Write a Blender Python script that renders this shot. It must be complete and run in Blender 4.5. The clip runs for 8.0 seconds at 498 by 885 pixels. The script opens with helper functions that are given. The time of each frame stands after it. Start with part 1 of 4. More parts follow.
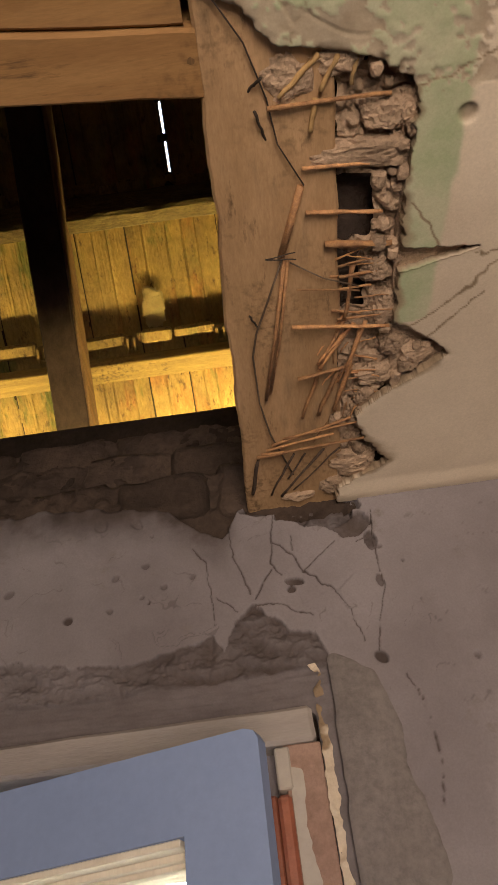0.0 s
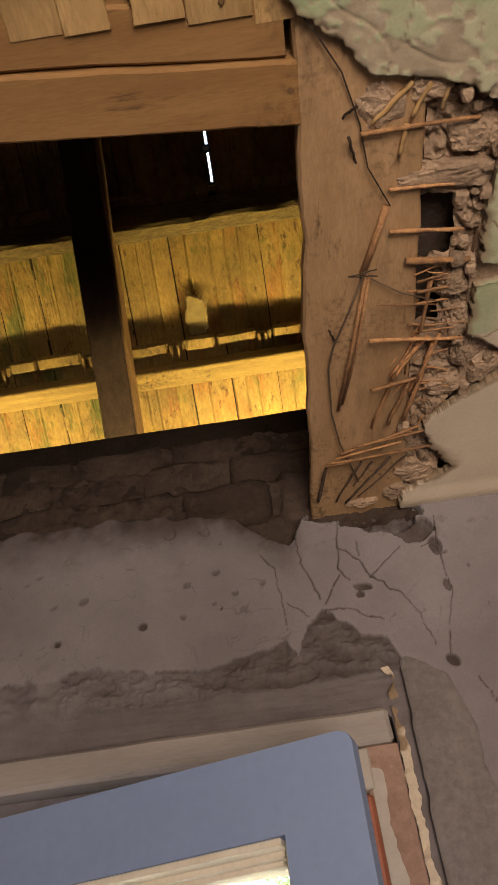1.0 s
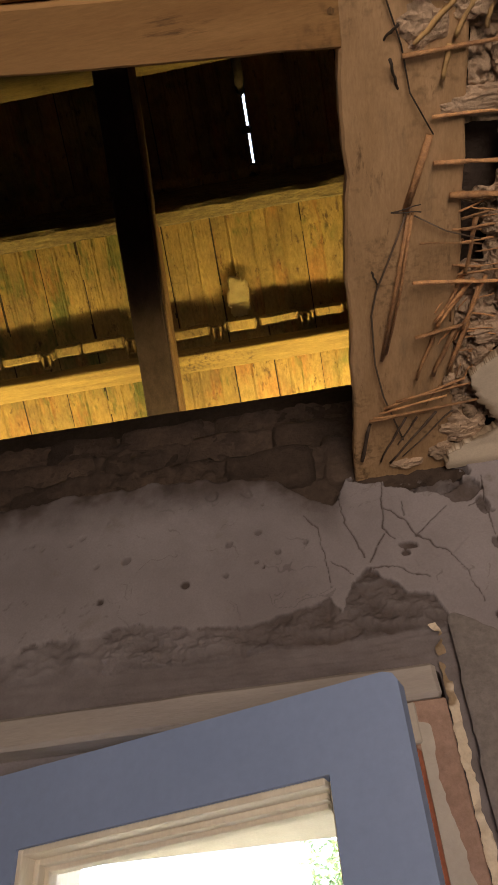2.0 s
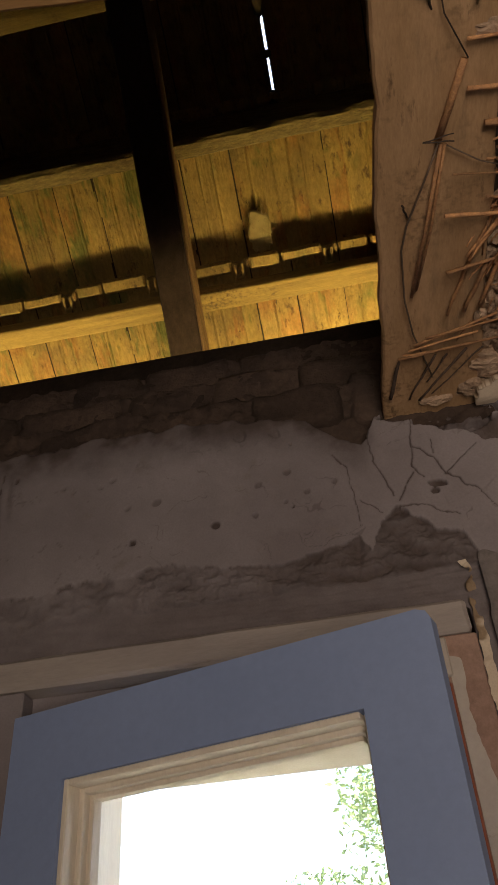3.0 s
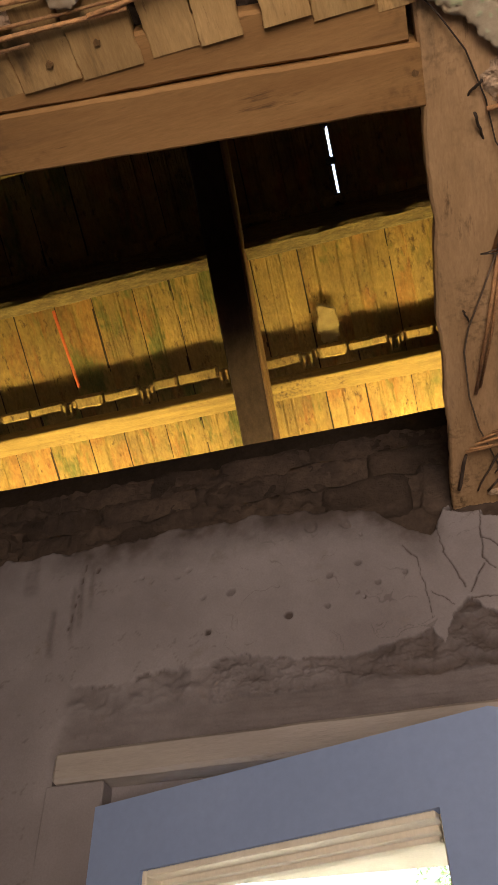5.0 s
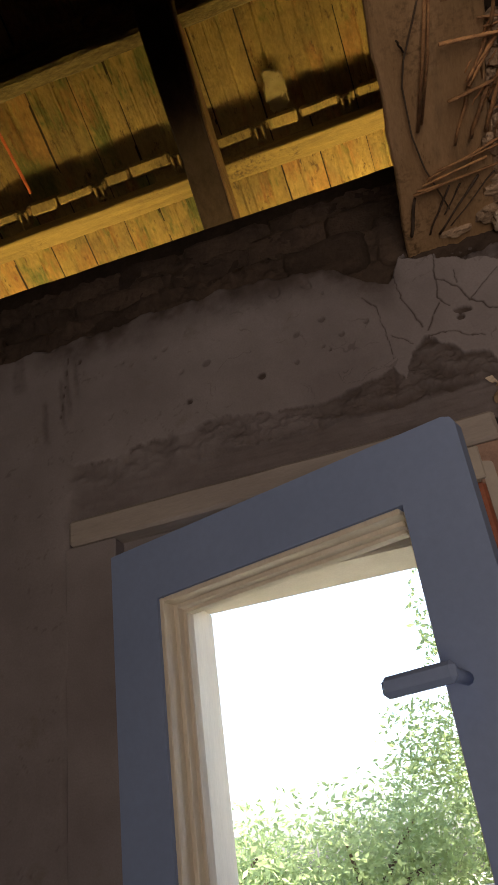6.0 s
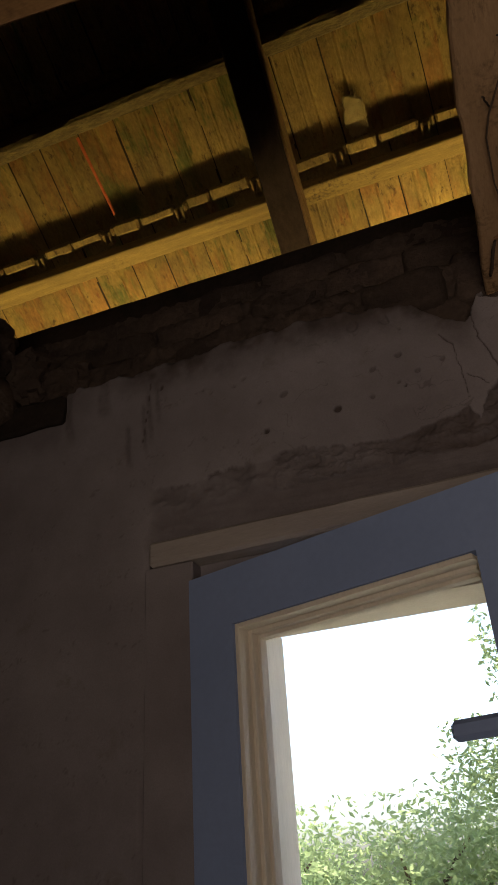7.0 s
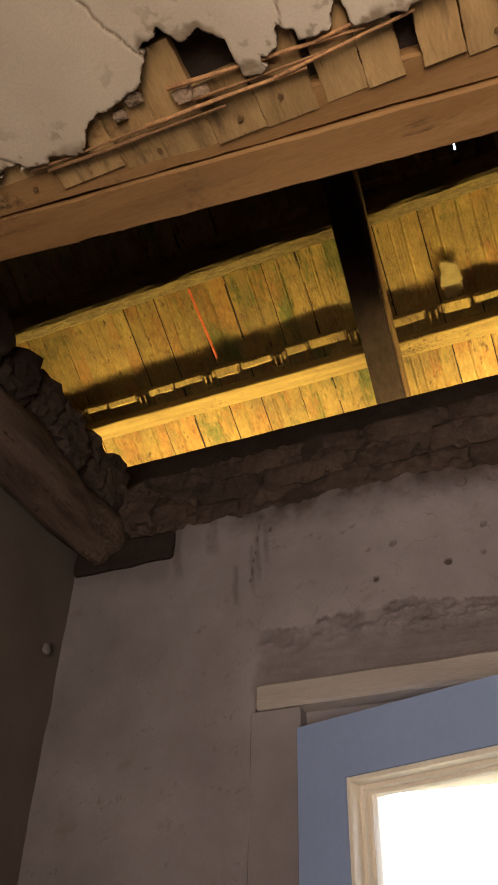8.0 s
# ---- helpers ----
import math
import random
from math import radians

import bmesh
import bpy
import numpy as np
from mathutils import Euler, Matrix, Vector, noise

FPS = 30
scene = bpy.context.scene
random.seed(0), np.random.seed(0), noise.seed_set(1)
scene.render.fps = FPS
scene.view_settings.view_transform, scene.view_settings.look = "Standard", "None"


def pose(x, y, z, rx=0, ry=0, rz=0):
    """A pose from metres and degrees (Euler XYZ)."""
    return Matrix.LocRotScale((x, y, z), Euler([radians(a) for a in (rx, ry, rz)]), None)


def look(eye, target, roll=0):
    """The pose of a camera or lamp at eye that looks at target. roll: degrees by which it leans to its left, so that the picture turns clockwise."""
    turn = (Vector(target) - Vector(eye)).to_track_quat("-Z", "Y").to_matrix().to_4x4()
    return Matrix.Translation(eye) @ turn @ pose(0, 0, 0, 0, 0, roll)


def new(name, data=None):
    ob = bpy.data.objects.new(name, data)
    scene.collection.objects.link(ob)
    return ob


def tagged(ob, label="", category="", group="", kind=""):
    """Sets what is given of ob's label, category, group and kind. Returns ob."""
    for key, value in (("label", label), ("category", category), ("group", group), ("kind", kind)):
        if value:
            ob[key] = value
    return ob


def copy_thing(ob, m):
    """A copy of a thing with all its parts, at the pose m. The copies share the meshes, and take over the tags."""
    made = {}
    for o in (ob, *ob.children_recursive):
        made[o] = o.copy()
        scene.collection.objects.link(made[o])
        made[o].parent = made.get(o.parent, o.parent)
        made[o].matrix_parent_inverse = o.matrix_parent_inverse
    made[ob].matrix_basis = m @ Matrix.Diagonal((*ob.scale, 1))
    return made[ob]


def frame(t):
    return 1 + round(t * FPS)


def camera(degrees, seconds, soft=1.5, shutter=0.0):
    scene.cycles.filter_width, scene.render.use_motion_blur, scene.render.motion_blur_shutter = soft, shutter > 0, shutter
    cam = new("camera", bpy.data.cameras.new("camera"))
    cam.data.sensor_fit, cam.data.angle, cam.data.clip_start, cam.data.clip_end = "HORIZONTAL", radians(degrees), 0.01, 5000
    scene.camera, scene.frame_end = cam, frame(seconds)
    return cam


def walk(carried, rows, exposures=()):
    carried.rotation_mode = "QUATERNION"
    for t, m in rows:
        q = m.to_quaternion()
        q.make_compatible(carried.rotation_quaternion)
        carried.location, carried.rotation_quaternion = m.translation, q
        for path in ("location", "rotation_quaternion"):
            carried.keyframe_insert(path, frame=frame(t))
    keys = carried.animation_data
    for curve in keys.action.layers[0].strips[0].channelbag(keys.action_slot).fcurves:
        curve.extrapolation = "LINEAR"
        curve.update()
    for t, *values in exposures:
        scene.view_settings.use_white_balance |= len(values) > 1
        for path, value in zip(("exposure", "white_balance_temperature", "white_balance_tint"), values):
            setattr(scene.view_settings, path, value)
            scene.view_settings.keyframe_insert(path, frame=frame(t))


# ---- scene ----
cam = camera(35.6, 8.0)
PATH = [
    (0, (0.28, -0.935, 1.705), (0.267, 0.569, 3.023), -7.7),
    (0.5, (0.226, -0.968, 1.708), (0.236, 0.54, 3.022), -8.5),
    (1, (0.201, -0.973, 1.704), (0.162, 0.528, 3.025), -7.6),
    (1.2, (0.201, -0.98, 1.7), (0.122, 0.502, 3.04), -7.2),
    (2.3, (0.178, -0.898, 1.644), (0.028, 0.565, 2.999), -4.9),
    (2.5, (0.17, -0.961, 1.649), (0.037, 0.579, 2.918), -5.7),
    (3, (0.181, -0.918, 1.661), (-0.042, 0.643, 2.892), -4.5),
    (3.5, (0.182, -0.996, 1.657), (-0.094, 0.48, 2.978), -4.3),
    (4, (0.183, -0.993, 1.652), (-0.149, 0.414, 3.034), -1.1),
    (4.2, (0.188, -1.008, 1.661), (-0.127, 0.433, 3.012), -2.5),
    (5.3, (0.189, -0.956, 1.629), (-0.191, 0.425, 3.025), -0.6),
    (5.5, (0.181, -0.964, 1.596), (-0.177, 0.484, 2.929), -5.2),
    (5.7, (0.194, -0.981, 1.574), (-0.202, 0.562, 2.783), -7.1),
    (5.9, (0.202, -0.977, 1.561), (-0.205, 0.667, 2.625), -8.5),
    (6, (0.21, -0.974, 1.564), (-0.226, 0.708, 2.555), -8.1),
    (6.2, (0.233, -0.969, 1.528), (-0.25, 0.735, 2.457), -8.5),
    (6.3, (0.232, -0.972, 1.53), (-0.266, 0.731, 2.452), -6.7),
    (6.5, (0.253, -0.947, 1.521), (-0.33, 0.698, 2.498), -4.5),
    (6.8, (0.213, -1.02, 1.575), (-0.41, 0.583, 2.596), -0.4),
    (7, (0.213, -1.038, 1.587), (-0.374, 0.59, 2.59), -3.8),
    (7.2, (0.21, -1.148, 1.575), (-0.385, 0.466, 2.595), -4.8),
    (7.5, (0.18, -1.164, 1.594), (-0.469, 0.367, 2.705), -3.4),
    (7.8, (0.162, -1.166, 1.603), (-0.494, 0.281, 2.818), 0.4),
    (8, (0.144, -1.129, 1.582), (-0.495, 0.273, 2.858), 1.9),
]
walk(cam, [(t, look(e, g, r)) for t, e, g, r in PATH], [
    (0, 4.15), (1.2, 4.1), (2.3, 3.65), (3.0, 3.25), (3.5, 3.65), (4.2, 4.15), (5.3, 4.05), (5.5, 3.85), (6.0, 2.9), (6.5, 2.1), (7.0, 2.3), (7.5, 3.3), (8.0, 4.1)])

# ---- light ----
world = bpy.data.worlds.new("sky")
scene.world = world
world.use_nodes = True
wn = world.node_tree
sky = wn.nodes.new("ShaderNodeTexSky")
sky.sky_type = 'NISHITA'
sky.sun_disc = False
sky.sun_elevation = radians(52)
sky.sun_rotation = radians(99)
sky.dust_density = 5.0
bg = wn.nodes["Background"]
bg.inputs["Strength"].default_value = 0.15
wn.links.new(sky.outputs[0], bg.inputs[0])

sun_data = bpy.data.lights.new("sun", 'SUN')
sun_data.energy = 3.0
sun_data.angle = radians(0.5)
sun_data.color = (1.0, 0.93, 0.82)
sun = new("sun", sun_data)
sun.matrix_world = look((6, -1, 8), (0, 0, 0))


def daylight(name, place, target, w, h, power, color, spread=180):
    """Daylight that comes in through one opening of the house."""
    d = bpy.data.lights.new(name, 'AREA')
    d.shape, d.size, d.size_y, d.energy, d.color = 'RECTANGLE', w, h, power, color
    d.spread = radians(spread)
    ob = new(name, d)
    ob.matrix_world = look(place, target)
    return ob


# the open doorway behind, the eaves and the window
daylight("doorway_light", (0.56, -2.55, 1.15), (0.56, -0.6, 2.4), 0.92, 1.3, 0.98, (1.0, 0.81, 0.615), 89)
daylight("eaves_light", (-0.1, 0.63, 2.60), (-0.1, 0.60, 3.05), 3.0, 0.03, 3.0, (1.0, 0.77, 0.29), 160)


# ---- materials ----
def mat(name, a, b, scale=8.0, rough=0.85, bump=0.3, stretch=(1, 1, 1), fine=90.0, c=None, spots=0.0, metal=0.0, vary=0.0, bare=None, d=None, paint=None, gr=(0.72, 1.2), mould=None, own=False):
    """Two colours mixed by a broad noise, a fine grain, stains of colour c, relief. stretch: grain direction. bare: colour where the coat is gone."""
    m = bpy.data.materials.new(name)
    m.use_nodes = True
    nt = m.node_tree
    L = nt.links.new
    bs = nt.nodes["Principled BSDF"]
    bs.inputs["Roughness"].default_value = rough
    bs.inputs["Metallic"].default_value = metal
    bs.inputs["Specular IOR Level"].default_value = 0.15 if rough > 0.7 else 0.5
    tc = nt.nodes.new("ShaderNodeTexCoord")
    mp = nt.nodes.new("ShaderNodeMapping")
    mp.inputs["Scale"].default_value = stretch
    L(tc.outputs["Object"], mp.inputs[0])
    info = nt.nodes.new("ShaderNodeObjectInfo")
    shift = nt.nodes.new("ShaderNodeVectorMath")
    shift.operation = 'MULTIPLY_ADD'
    comb = nt.nodes.new("ShaderNodeCombineXYZ")
    for k in range(3):
        L(info.outputs["Random"], comb.inputs[k])
    L(comb.outputs[0], shift.inputs[0])
    shift.inputs[1].default_value = (37, 53, 71)
    L(mp.outputs[0], shift.inputs[2])
    vec = mp.outputs[0] if bare and not own else shift.outputs[0]

    def noi(s, detail=6, r=0.6):
        n = nt.nodes.new("ShaderNodeTexNoise")
        n.inputs["Scale"].default_value = s
        n.inputs["Detail"].default_value = detail
        n.inputs["Roughness"].default_value = r
        L(vec, n.inputs["Vector"])
        return n.outputs["Fac"]

    def ramp(f, lo, hi):
        r = nt.nodes.new("ShaderNodeMapRange")
        r.inputs[1].default_value, r.inputs[2].default_value = lo, hi
        L(f, r.inputs[0])
        return r.outputs[0]

    def mix(f, x, y, mode='MIX'):
        n = nt.nodes.new("ShaderNodeMix")
        n.data_type, n.blend_type = 'RGBA', mode
        for sock, v in ((n.inputs[0], f), (n.inputs[6], x), (n.inputs[7], y)):
            if isinstance(v, bpy.types.NodeSocket):
                L(v, sock)
            elif isinstance(v, (int, float)):
                sock.default_value = v
            else:
                sock.default_value = (*v, 1)
        return n.outputs[2]

    broad, grain = noi(scale), noi(fine, 4, 0.7)
    col = mix(ramp(broad, 0.36, 0.66), a, b)
    if c:
        col = mix(ramp(noi(scale * 2.7, 8, 0.7), 0.62 - spots, 0.72 - spots), col, c)
    if d:
        col = mix(ramp(noi(scale * 1.3, 5, 0.6), 0.56, 0.72), col, d)
    if mould:
        def plain(sc):
            q = nt.nodes.new("ShaderNodeTexNoise")
            q.inputs["Scale"].default_value = sc
            q.inputs["Detail"].default_value = 5
            L(tc.outputs["Object"], q.inputs["Vector"])
            return q.outputs["Fac"]
        mm = nt.nodes.new("ShaderNodeMath")
        mm.operation = 'MULTIPLY'
        L(ramp(plain(9.0), 0.51, 0.72), mm.inputs[0])
        L(ramp(plain(120.0), 0.46, 0.72), mm.inputs[1])
        col = mix(mm.outputs[0], col, mould)
    if paint:
        pa = nt.nodes.new("ShaderNodeAttribute")
        pa.attribute_name = "paint"
        wash = mix(ramp(noi(scale * 2, 7, 0.7), 0.40, 0.60), paint, tuple(0.6 * p + 0.4 * q for p, q in zip(paint, a)))
        col = mix(pa.outputs["Fac"], col, wash)
    if bare:
        at = nt.nodes.new("ShaderNodeAttribute")
        at.attribute_name = "bare"
        ground = mix(ramp(noi(scale * 4, 7, 0.65), 0.35, 0.65), bare, tuple(v * 0.55 for v in bare))
        col = mix(at.outputs["Fac"], col, ground)
    g = nt.nodes.new("ShaderNodeMapRange")
    g.inputs[1].default_value, g.inputs[2].default_value, g.inputs[3].default_value, g.inputs[4].default_value = 0.25, 0.75, *gr
    L(grain, g.inputs[0])
    col = mix(1.0, col, g.outputs[0], 'MULTIPLY')
    if vary:
        v = nt.nodes.new("ShaderNodeMapRange")
        v.inputs[3].default_value, v.inputs[4].default_value = 1 - vary, 1 + vary
        L(info.outputs["Random"], v.inputs[0])
        col = mix(1.0, col, v.outputs[0], 'MULTIPLY')
    L(col, bs.inputs["Base Color"])
    if bump:
        bp = nt.nodes.new("ShaderNodeBump")
        bp.inputs["Strength"].default_value = bump
        bp.inputs["Distance"].default_value = 0.01
        ad = nt.nodes.new("ShaderNodeMath")
        ad.operation = 'MULTIPLY_ADD'
        ad.inputs[1].default_value = 0.5
        L(grain, ad.inputs[0])
        L(broad, ad.inputs[2])
        L(ad.outputs[0], bp.inputs["Height"])
        L(bp.outputs[0], bs.inputs["Normal"])
    return m


M_WALL = mat("limewash_wall", (0.26, 0.233, 0.258), (0.18, 0.157, 0.172), 4, 0.9, 0.16, fine=360, c=(0.185, 0.158, 0.16), spots=0.03, bare=(0.09, 0.068, 0.066), gr=(0.88, 1.08))
# limewash again, darker: the side wall's shade put into its colour
M_SHADED_WALL = mat("limewash_side_shaded", (0.15, 0.125, 0.115), (0.11, 0.09, 0.083), 4, 0.9, 0.12, fine=160, gr=(0.9, 1.08))
M_CEIL = mat("ceiling_plaster", (0.62, 0.525, 0.435), (0.52, 0.43, 0.35), 5, 0.9, 0.08, fine=370, bare=(0.31, 0.225, 0.155), paint=(0.345, 0.385, 0.25), gr=(0.88, 1.08))
M_CEMENT = mat("grey_cement", (0.215, 0.19, 0.193), (0.16, 0.14, 0.142), 7, 0.9, 0.4)
# sooty mud; the wall head's shade is put into its colour too
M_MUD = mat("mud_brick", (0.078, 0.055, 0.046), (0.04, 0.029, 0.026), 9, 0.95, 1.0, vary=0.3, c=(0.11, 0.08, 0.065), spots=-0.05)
M_CLAY = mat("clay_lump", (0.47, 0.335, 0.245), (0.31, 0.22, 0.16), 30, 0.95, 0.8, vary=0.25, fine=260, c=(0.17, 0.115, 0.085), spots=-0.02)
# attic shade added to the soot black, against doorway light spilling in
M_DARKWOOD = mat("sooty_shaded_timber", (0.035, 0.025, 0.021), (0.018, 0.013, 0.011), 10, 0.8, 0.5, (1, 1, 1))
# rafter's shaded underside and lit side split into a dark and a paler colour
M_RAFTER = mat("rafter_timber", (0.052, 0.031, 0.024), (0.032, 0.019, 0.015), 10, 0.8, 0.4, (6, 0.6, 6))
M_LIT_SIDE_KNOT = mat("brown_lit_side_and_knot", (0.20, 0.115, 0.055), (0.13, 0.075, 0.036), 9, 0.8, 0.3, (6, 0.6, 6), c=(0.07, 0.04, 0.022), spots=-0.02)
M_PLANK = mat("pale_plank", (0.45, 0.285, 0.165), (0.34, 0.21, 0.115), 6, 0.75, 0.15, (4, 0.9, 4), c=(0.17, 0.105, 0.06), spots=0.035, gr=(0.80, 1.1), d=(0.27, 0.18, 0.11), mould=(0.07, 0.045, 0.025))
M_CROSS = mat("cross_beam_wood", (0.34, 0.19, 0.082), (0.255, 0.135, 0.056), 3.5, 0.75, 0.16, (0.7, 6, 6), c=(0.12, 0.068, 0.034), spots=0.035, gr=(0.82, 1.1), d=(0.22, 0.125, 0.06), mould=(0.07, 0.045, 0.025))
M_SHORT = mat("short_board_wood", (0.50, 0.325, 0.155), (0.39, 0.24, 0.108), 7, 0.8, 0.2, (5, 0.8, 5), c=(0.16, 0.095, 0.05), spots=0.01, vary=0.2, gr=(0.78, 1.12), d=(0.20, 0.13, 0.07), mould=(0.07, 0.045, 0.025))
M_REED = mat("dry_reed", (0.52, 0.27, 0.12), (0.30, 0.15, 0.075), 25, 0.65, 0.5, (4, 4, 4), vary=0.5)
M_LOG = mat("grey_log", (0.16, 0.112, 0.09), (0.08, 0.055, 0.046), 8, 0.85, 1.0, (5, 0.7, 5), c=(0.045, 0.03, 0.026), spots=0.04, mould=(0.24, 0.18, 0.15))
M_BATTEN = mat("batten_wood", (0.28, 0.185, 0.06), (0.19, 0.125, 0.042), 9, 0.8, 0.5, (0.6, 7, 7), c=(0.08, 0.05, 0.025), spots=-0.02, mould=(0.05, 0.03, 0.02))
M_TILE = mat("clay_tile", (0.36, 0.235, 0.075), (0.23, 0.15, 0.058), 11, 0.85, 0.8, (1.6, 0.7, 1), c=(0.10, 0.06, 0.03), spots=0.05, vary=0.22, d=(0.18, 0.145, 0.05), mould=(0.06, 0.04, 0.02), bare=(0.42, 0.17, 0.055), paint=(0.10, 0.115, 0.035), own=True)
M_PURLIN = mat("bark_edged_timber", (0.21, 0.15, 0.062), (0.12, 0.083, 0.038), 30, 0.95, 1.0, (1, 3, 3), c=(0.09, 0.06, 0.03), spots=0.03)
# the dark of gaps between tiles, put in as colour
M_JOINT = mat("shaded_joint", (0.05, 0.035, 0.02), (0.03, 0.02, 0.014), 20, 0.95, 0.4)
# red light through a tile gap, put in as a coloured strip
M_RED_GAP = mat("red_gap_light", (0.62, 0.16, 0.06), (0.55, 0.12, 0.05), 9, 0.8, 0.2)
M_MORTAR = mat("yellow_mortar", (0.43, 0.32, 0.14), (0.31, 0.22, 0.095), 45, 0.9, 0.5, c=(0.22, 0.14, 0.06), spots=0.0)
# blue haze of the window's glare put into the sash paint
M_SASH = mat("blue_grey_glare_paint", (0.25, 0.325, 0.56), (0.215, 0.285, 0.50), 3, 0.5, 0.04, gr=(0.95, 1.04))
M_WHITE = mat("cream_paint", (0.43, 0.385, 0.355), (0.34, 0.30, 0.285), 7, 0.7, 0.15, c=(0.25, 0.20, 0.185), spots=0.0, gr=(0.9, 1.06))
M_TRIM = mat("limewashed_head", (0.365, 0.325, 0.315), (0.285, 0.25, 0.25), 6, 0.8, 0.2, (0.6, 3, 3), c=(0.21, 0.17, 0.165), spots=0.0, gr=(0.9, 1.06))
M_FRAME = mat("worn_white_frame", (0.74, 0.68, 0.60), (0.64, 0.57, 0.49), 5, 0.55, 0.1, (3, 3, 0.7), c=(0.42, 0.33, 0.25), spots=-0.09, gr=(0.9, 1.06))
M_RED = mat("red_brown_paint", (0.30, 0.10, 0.06), (0.22, 0.07, 0.045), 9, 0.4, 0.15)
M_PINK = mat("pink_undercoat", (0.36, 0.24, 0.20), (0.28, 0.18, 0.15), 12, 0.85, 0.3)
M_IRON = mat("rusty_iron", (0.07, 0.045, 0.035), (0.04, 0.03, 0.025), 30, 0.7, 0.3, metal=0.4)
M_CABLE = mat("old_cable", (0.14, 0.09, 0.06), (0.08, 0.055, 0.04), 30, 0.7, 0.2)
M_FLOOR = mat("earth_floor", (0.055, 0.043, 0.034), (0.04, 0.03, 0.025), 3, 0.95, 0.4)
M_GROUND = mat("dry_grass_ground", (0.17, 0.17, 0.12), (0.26, 0.24, 0.19), 1.5, 0.95, 0.4)
M_LEAF = mat("leaf_green", (0.25, 0.32, 0.14), (0.18, 0.24, 0.10), 4, 0.6, 0.0, vary=0.2)
lt = M_LEAF.node_tree
glow_through = lt.nodes.new("ShaderNodeBsdfTranslucent")
glow_through.inputs["Color"].default_value = (0.34, 0.42, 0.19, 1)
blend = lt.nodes.new("ShaderNodeMixShader")
blend.inputs[0].default_value = 0.5
lt.links.new(lt.nodes["Principled BSDF"].outputs[0], blend.inputs[1])
lt.links.new(glow_through.outputs[0], blend.inputs[2])
lt.links.new(blend.outputs[0], lt.nodes["Material Output"].inputs["Surface"])
M_BARK = mat("bark", (0.12, 0.085, 0.06), (0.07, 0.05, 0.035), 8, 0.9, 0.6)


# ---- building helpers ----
def mesh_of(name, bm, material, smooth=False):
    me = bpy.data.meshes.new(name)
    bmesh.ops.recalc_face_normals(bm, faces=bm.faces[:])
    bm.to_mesh(me)
    bm.free()
    me.materials.append(material)
    if smooth:
        for p in me.polygons:
            p.use_smooth = True
    return me


def thing(name, bm, material, label, category, group="", kind="", smooth=False):
    return tagged(new(name, mesh_of(name, bm, material, smooth)), label, category, group, kind)


def part(name, bm, material, parent, label="", smooth=False):
    ob = new(name, mesh_of(name, bm, material, smooth))
    ob.parent = parent
    return tagged(ob, label)


def shared(name, me, parent, m):
    """A repeat of a piece on one mesh."""
    ob = new(name, me)
    ob.parent = parent
    ob.matrix_basis = m
    return ob


def box(x0, x1, y0, y1, z0, z1, bevel=0.0, bm=None, cuts=0, rough=0.0, seed=0.0):
    """A box, bevelled, and roughened where it is cut into smaller faces."""
    b = bmesh.new()
    bmesh.ops.create_cube(b, size=1)
    for v in b.verts:
        v.co = Vector(((x0 + x1) / 2 + v.co.x * (x1 - x0), (y0 + y1) / 2 + v.co.y * (y1 - y0), (z0 + z1) / 2 + v.co.z * (z1 - z0)))
    if bevel:
        bmesh.ops.bevel(b, geom=b.edges[:], offset=bevel, segments=1, affect='EDGES')
    if cuts:
        bmesh.ops.subdivide_edges(b, edges=[e for e in b.edges if e.calc_length() > bevel * 3], cuts=cuts, use_grid_fill=True)
    if rough:
        for v in b.verts:
            v.co += noise.noise_vector(v.co * 14 + Vector((seed, 0, 0))) * rough + noise.noise_vector(v.co * 45 + Vector((0, seed, 0))) * rough * 0.4
    if bm is None:
        return b
    me = bpy.data.meshes.new("tmp")
    b.to_mesh(me)
    b.free()
    bm.from_mesh(me)
    bpy.data.meshes.remove(me)
    return bm


def beam(p, q, w, h, cuts=30, rough=0.003, seed=0.0, bevel=0.004):
    """A squared timber between two points; w across, h deep."""
    p, q = Vector(p), Vector(q)
    length = (q - p).length
    b = bmesh.new()
    n = max(1, cuts)
    prof = [(-w / 2 + bevel, -h / 2), (w / 2 - bevel, -h / 2), (w / 2, -h / 2 + bevel), (w / 2, h / 2 - bevel), (w / 2 - bevel, h / 2), (-w / 2 + bevel, h / 2), (-w / 2, h / 2 - bevel), (-w / 2, -h / 2 + bevel)]
    d = (q - p).normalized()
    side = d.cross(Vector((0, 0, 1))).normalized()
    up = side.cross(d)
    rings = []
    for i in range(n + 1):
        c = p + d * length * i / n
        ring = []
        for k, (u, v) in enumerate(prof):
            jit = noise.noise_vector(Vector((i * 0.31 + seed, k * 0.7, seed))) * rough
            ring.append(b.verts.new(c + side * u + up * v + jit))
        rings.append(ring)
    for i in range(n):
        for k in range(8):
            b.faces.new((rings[i][k], rings[i][(k + 1) % 8], rings[i + 1][(k + 1) % 8], rings[i + 1][k]))
    b.faces.new(rings[0])
    b.faces.new(rings[-1])
    return b


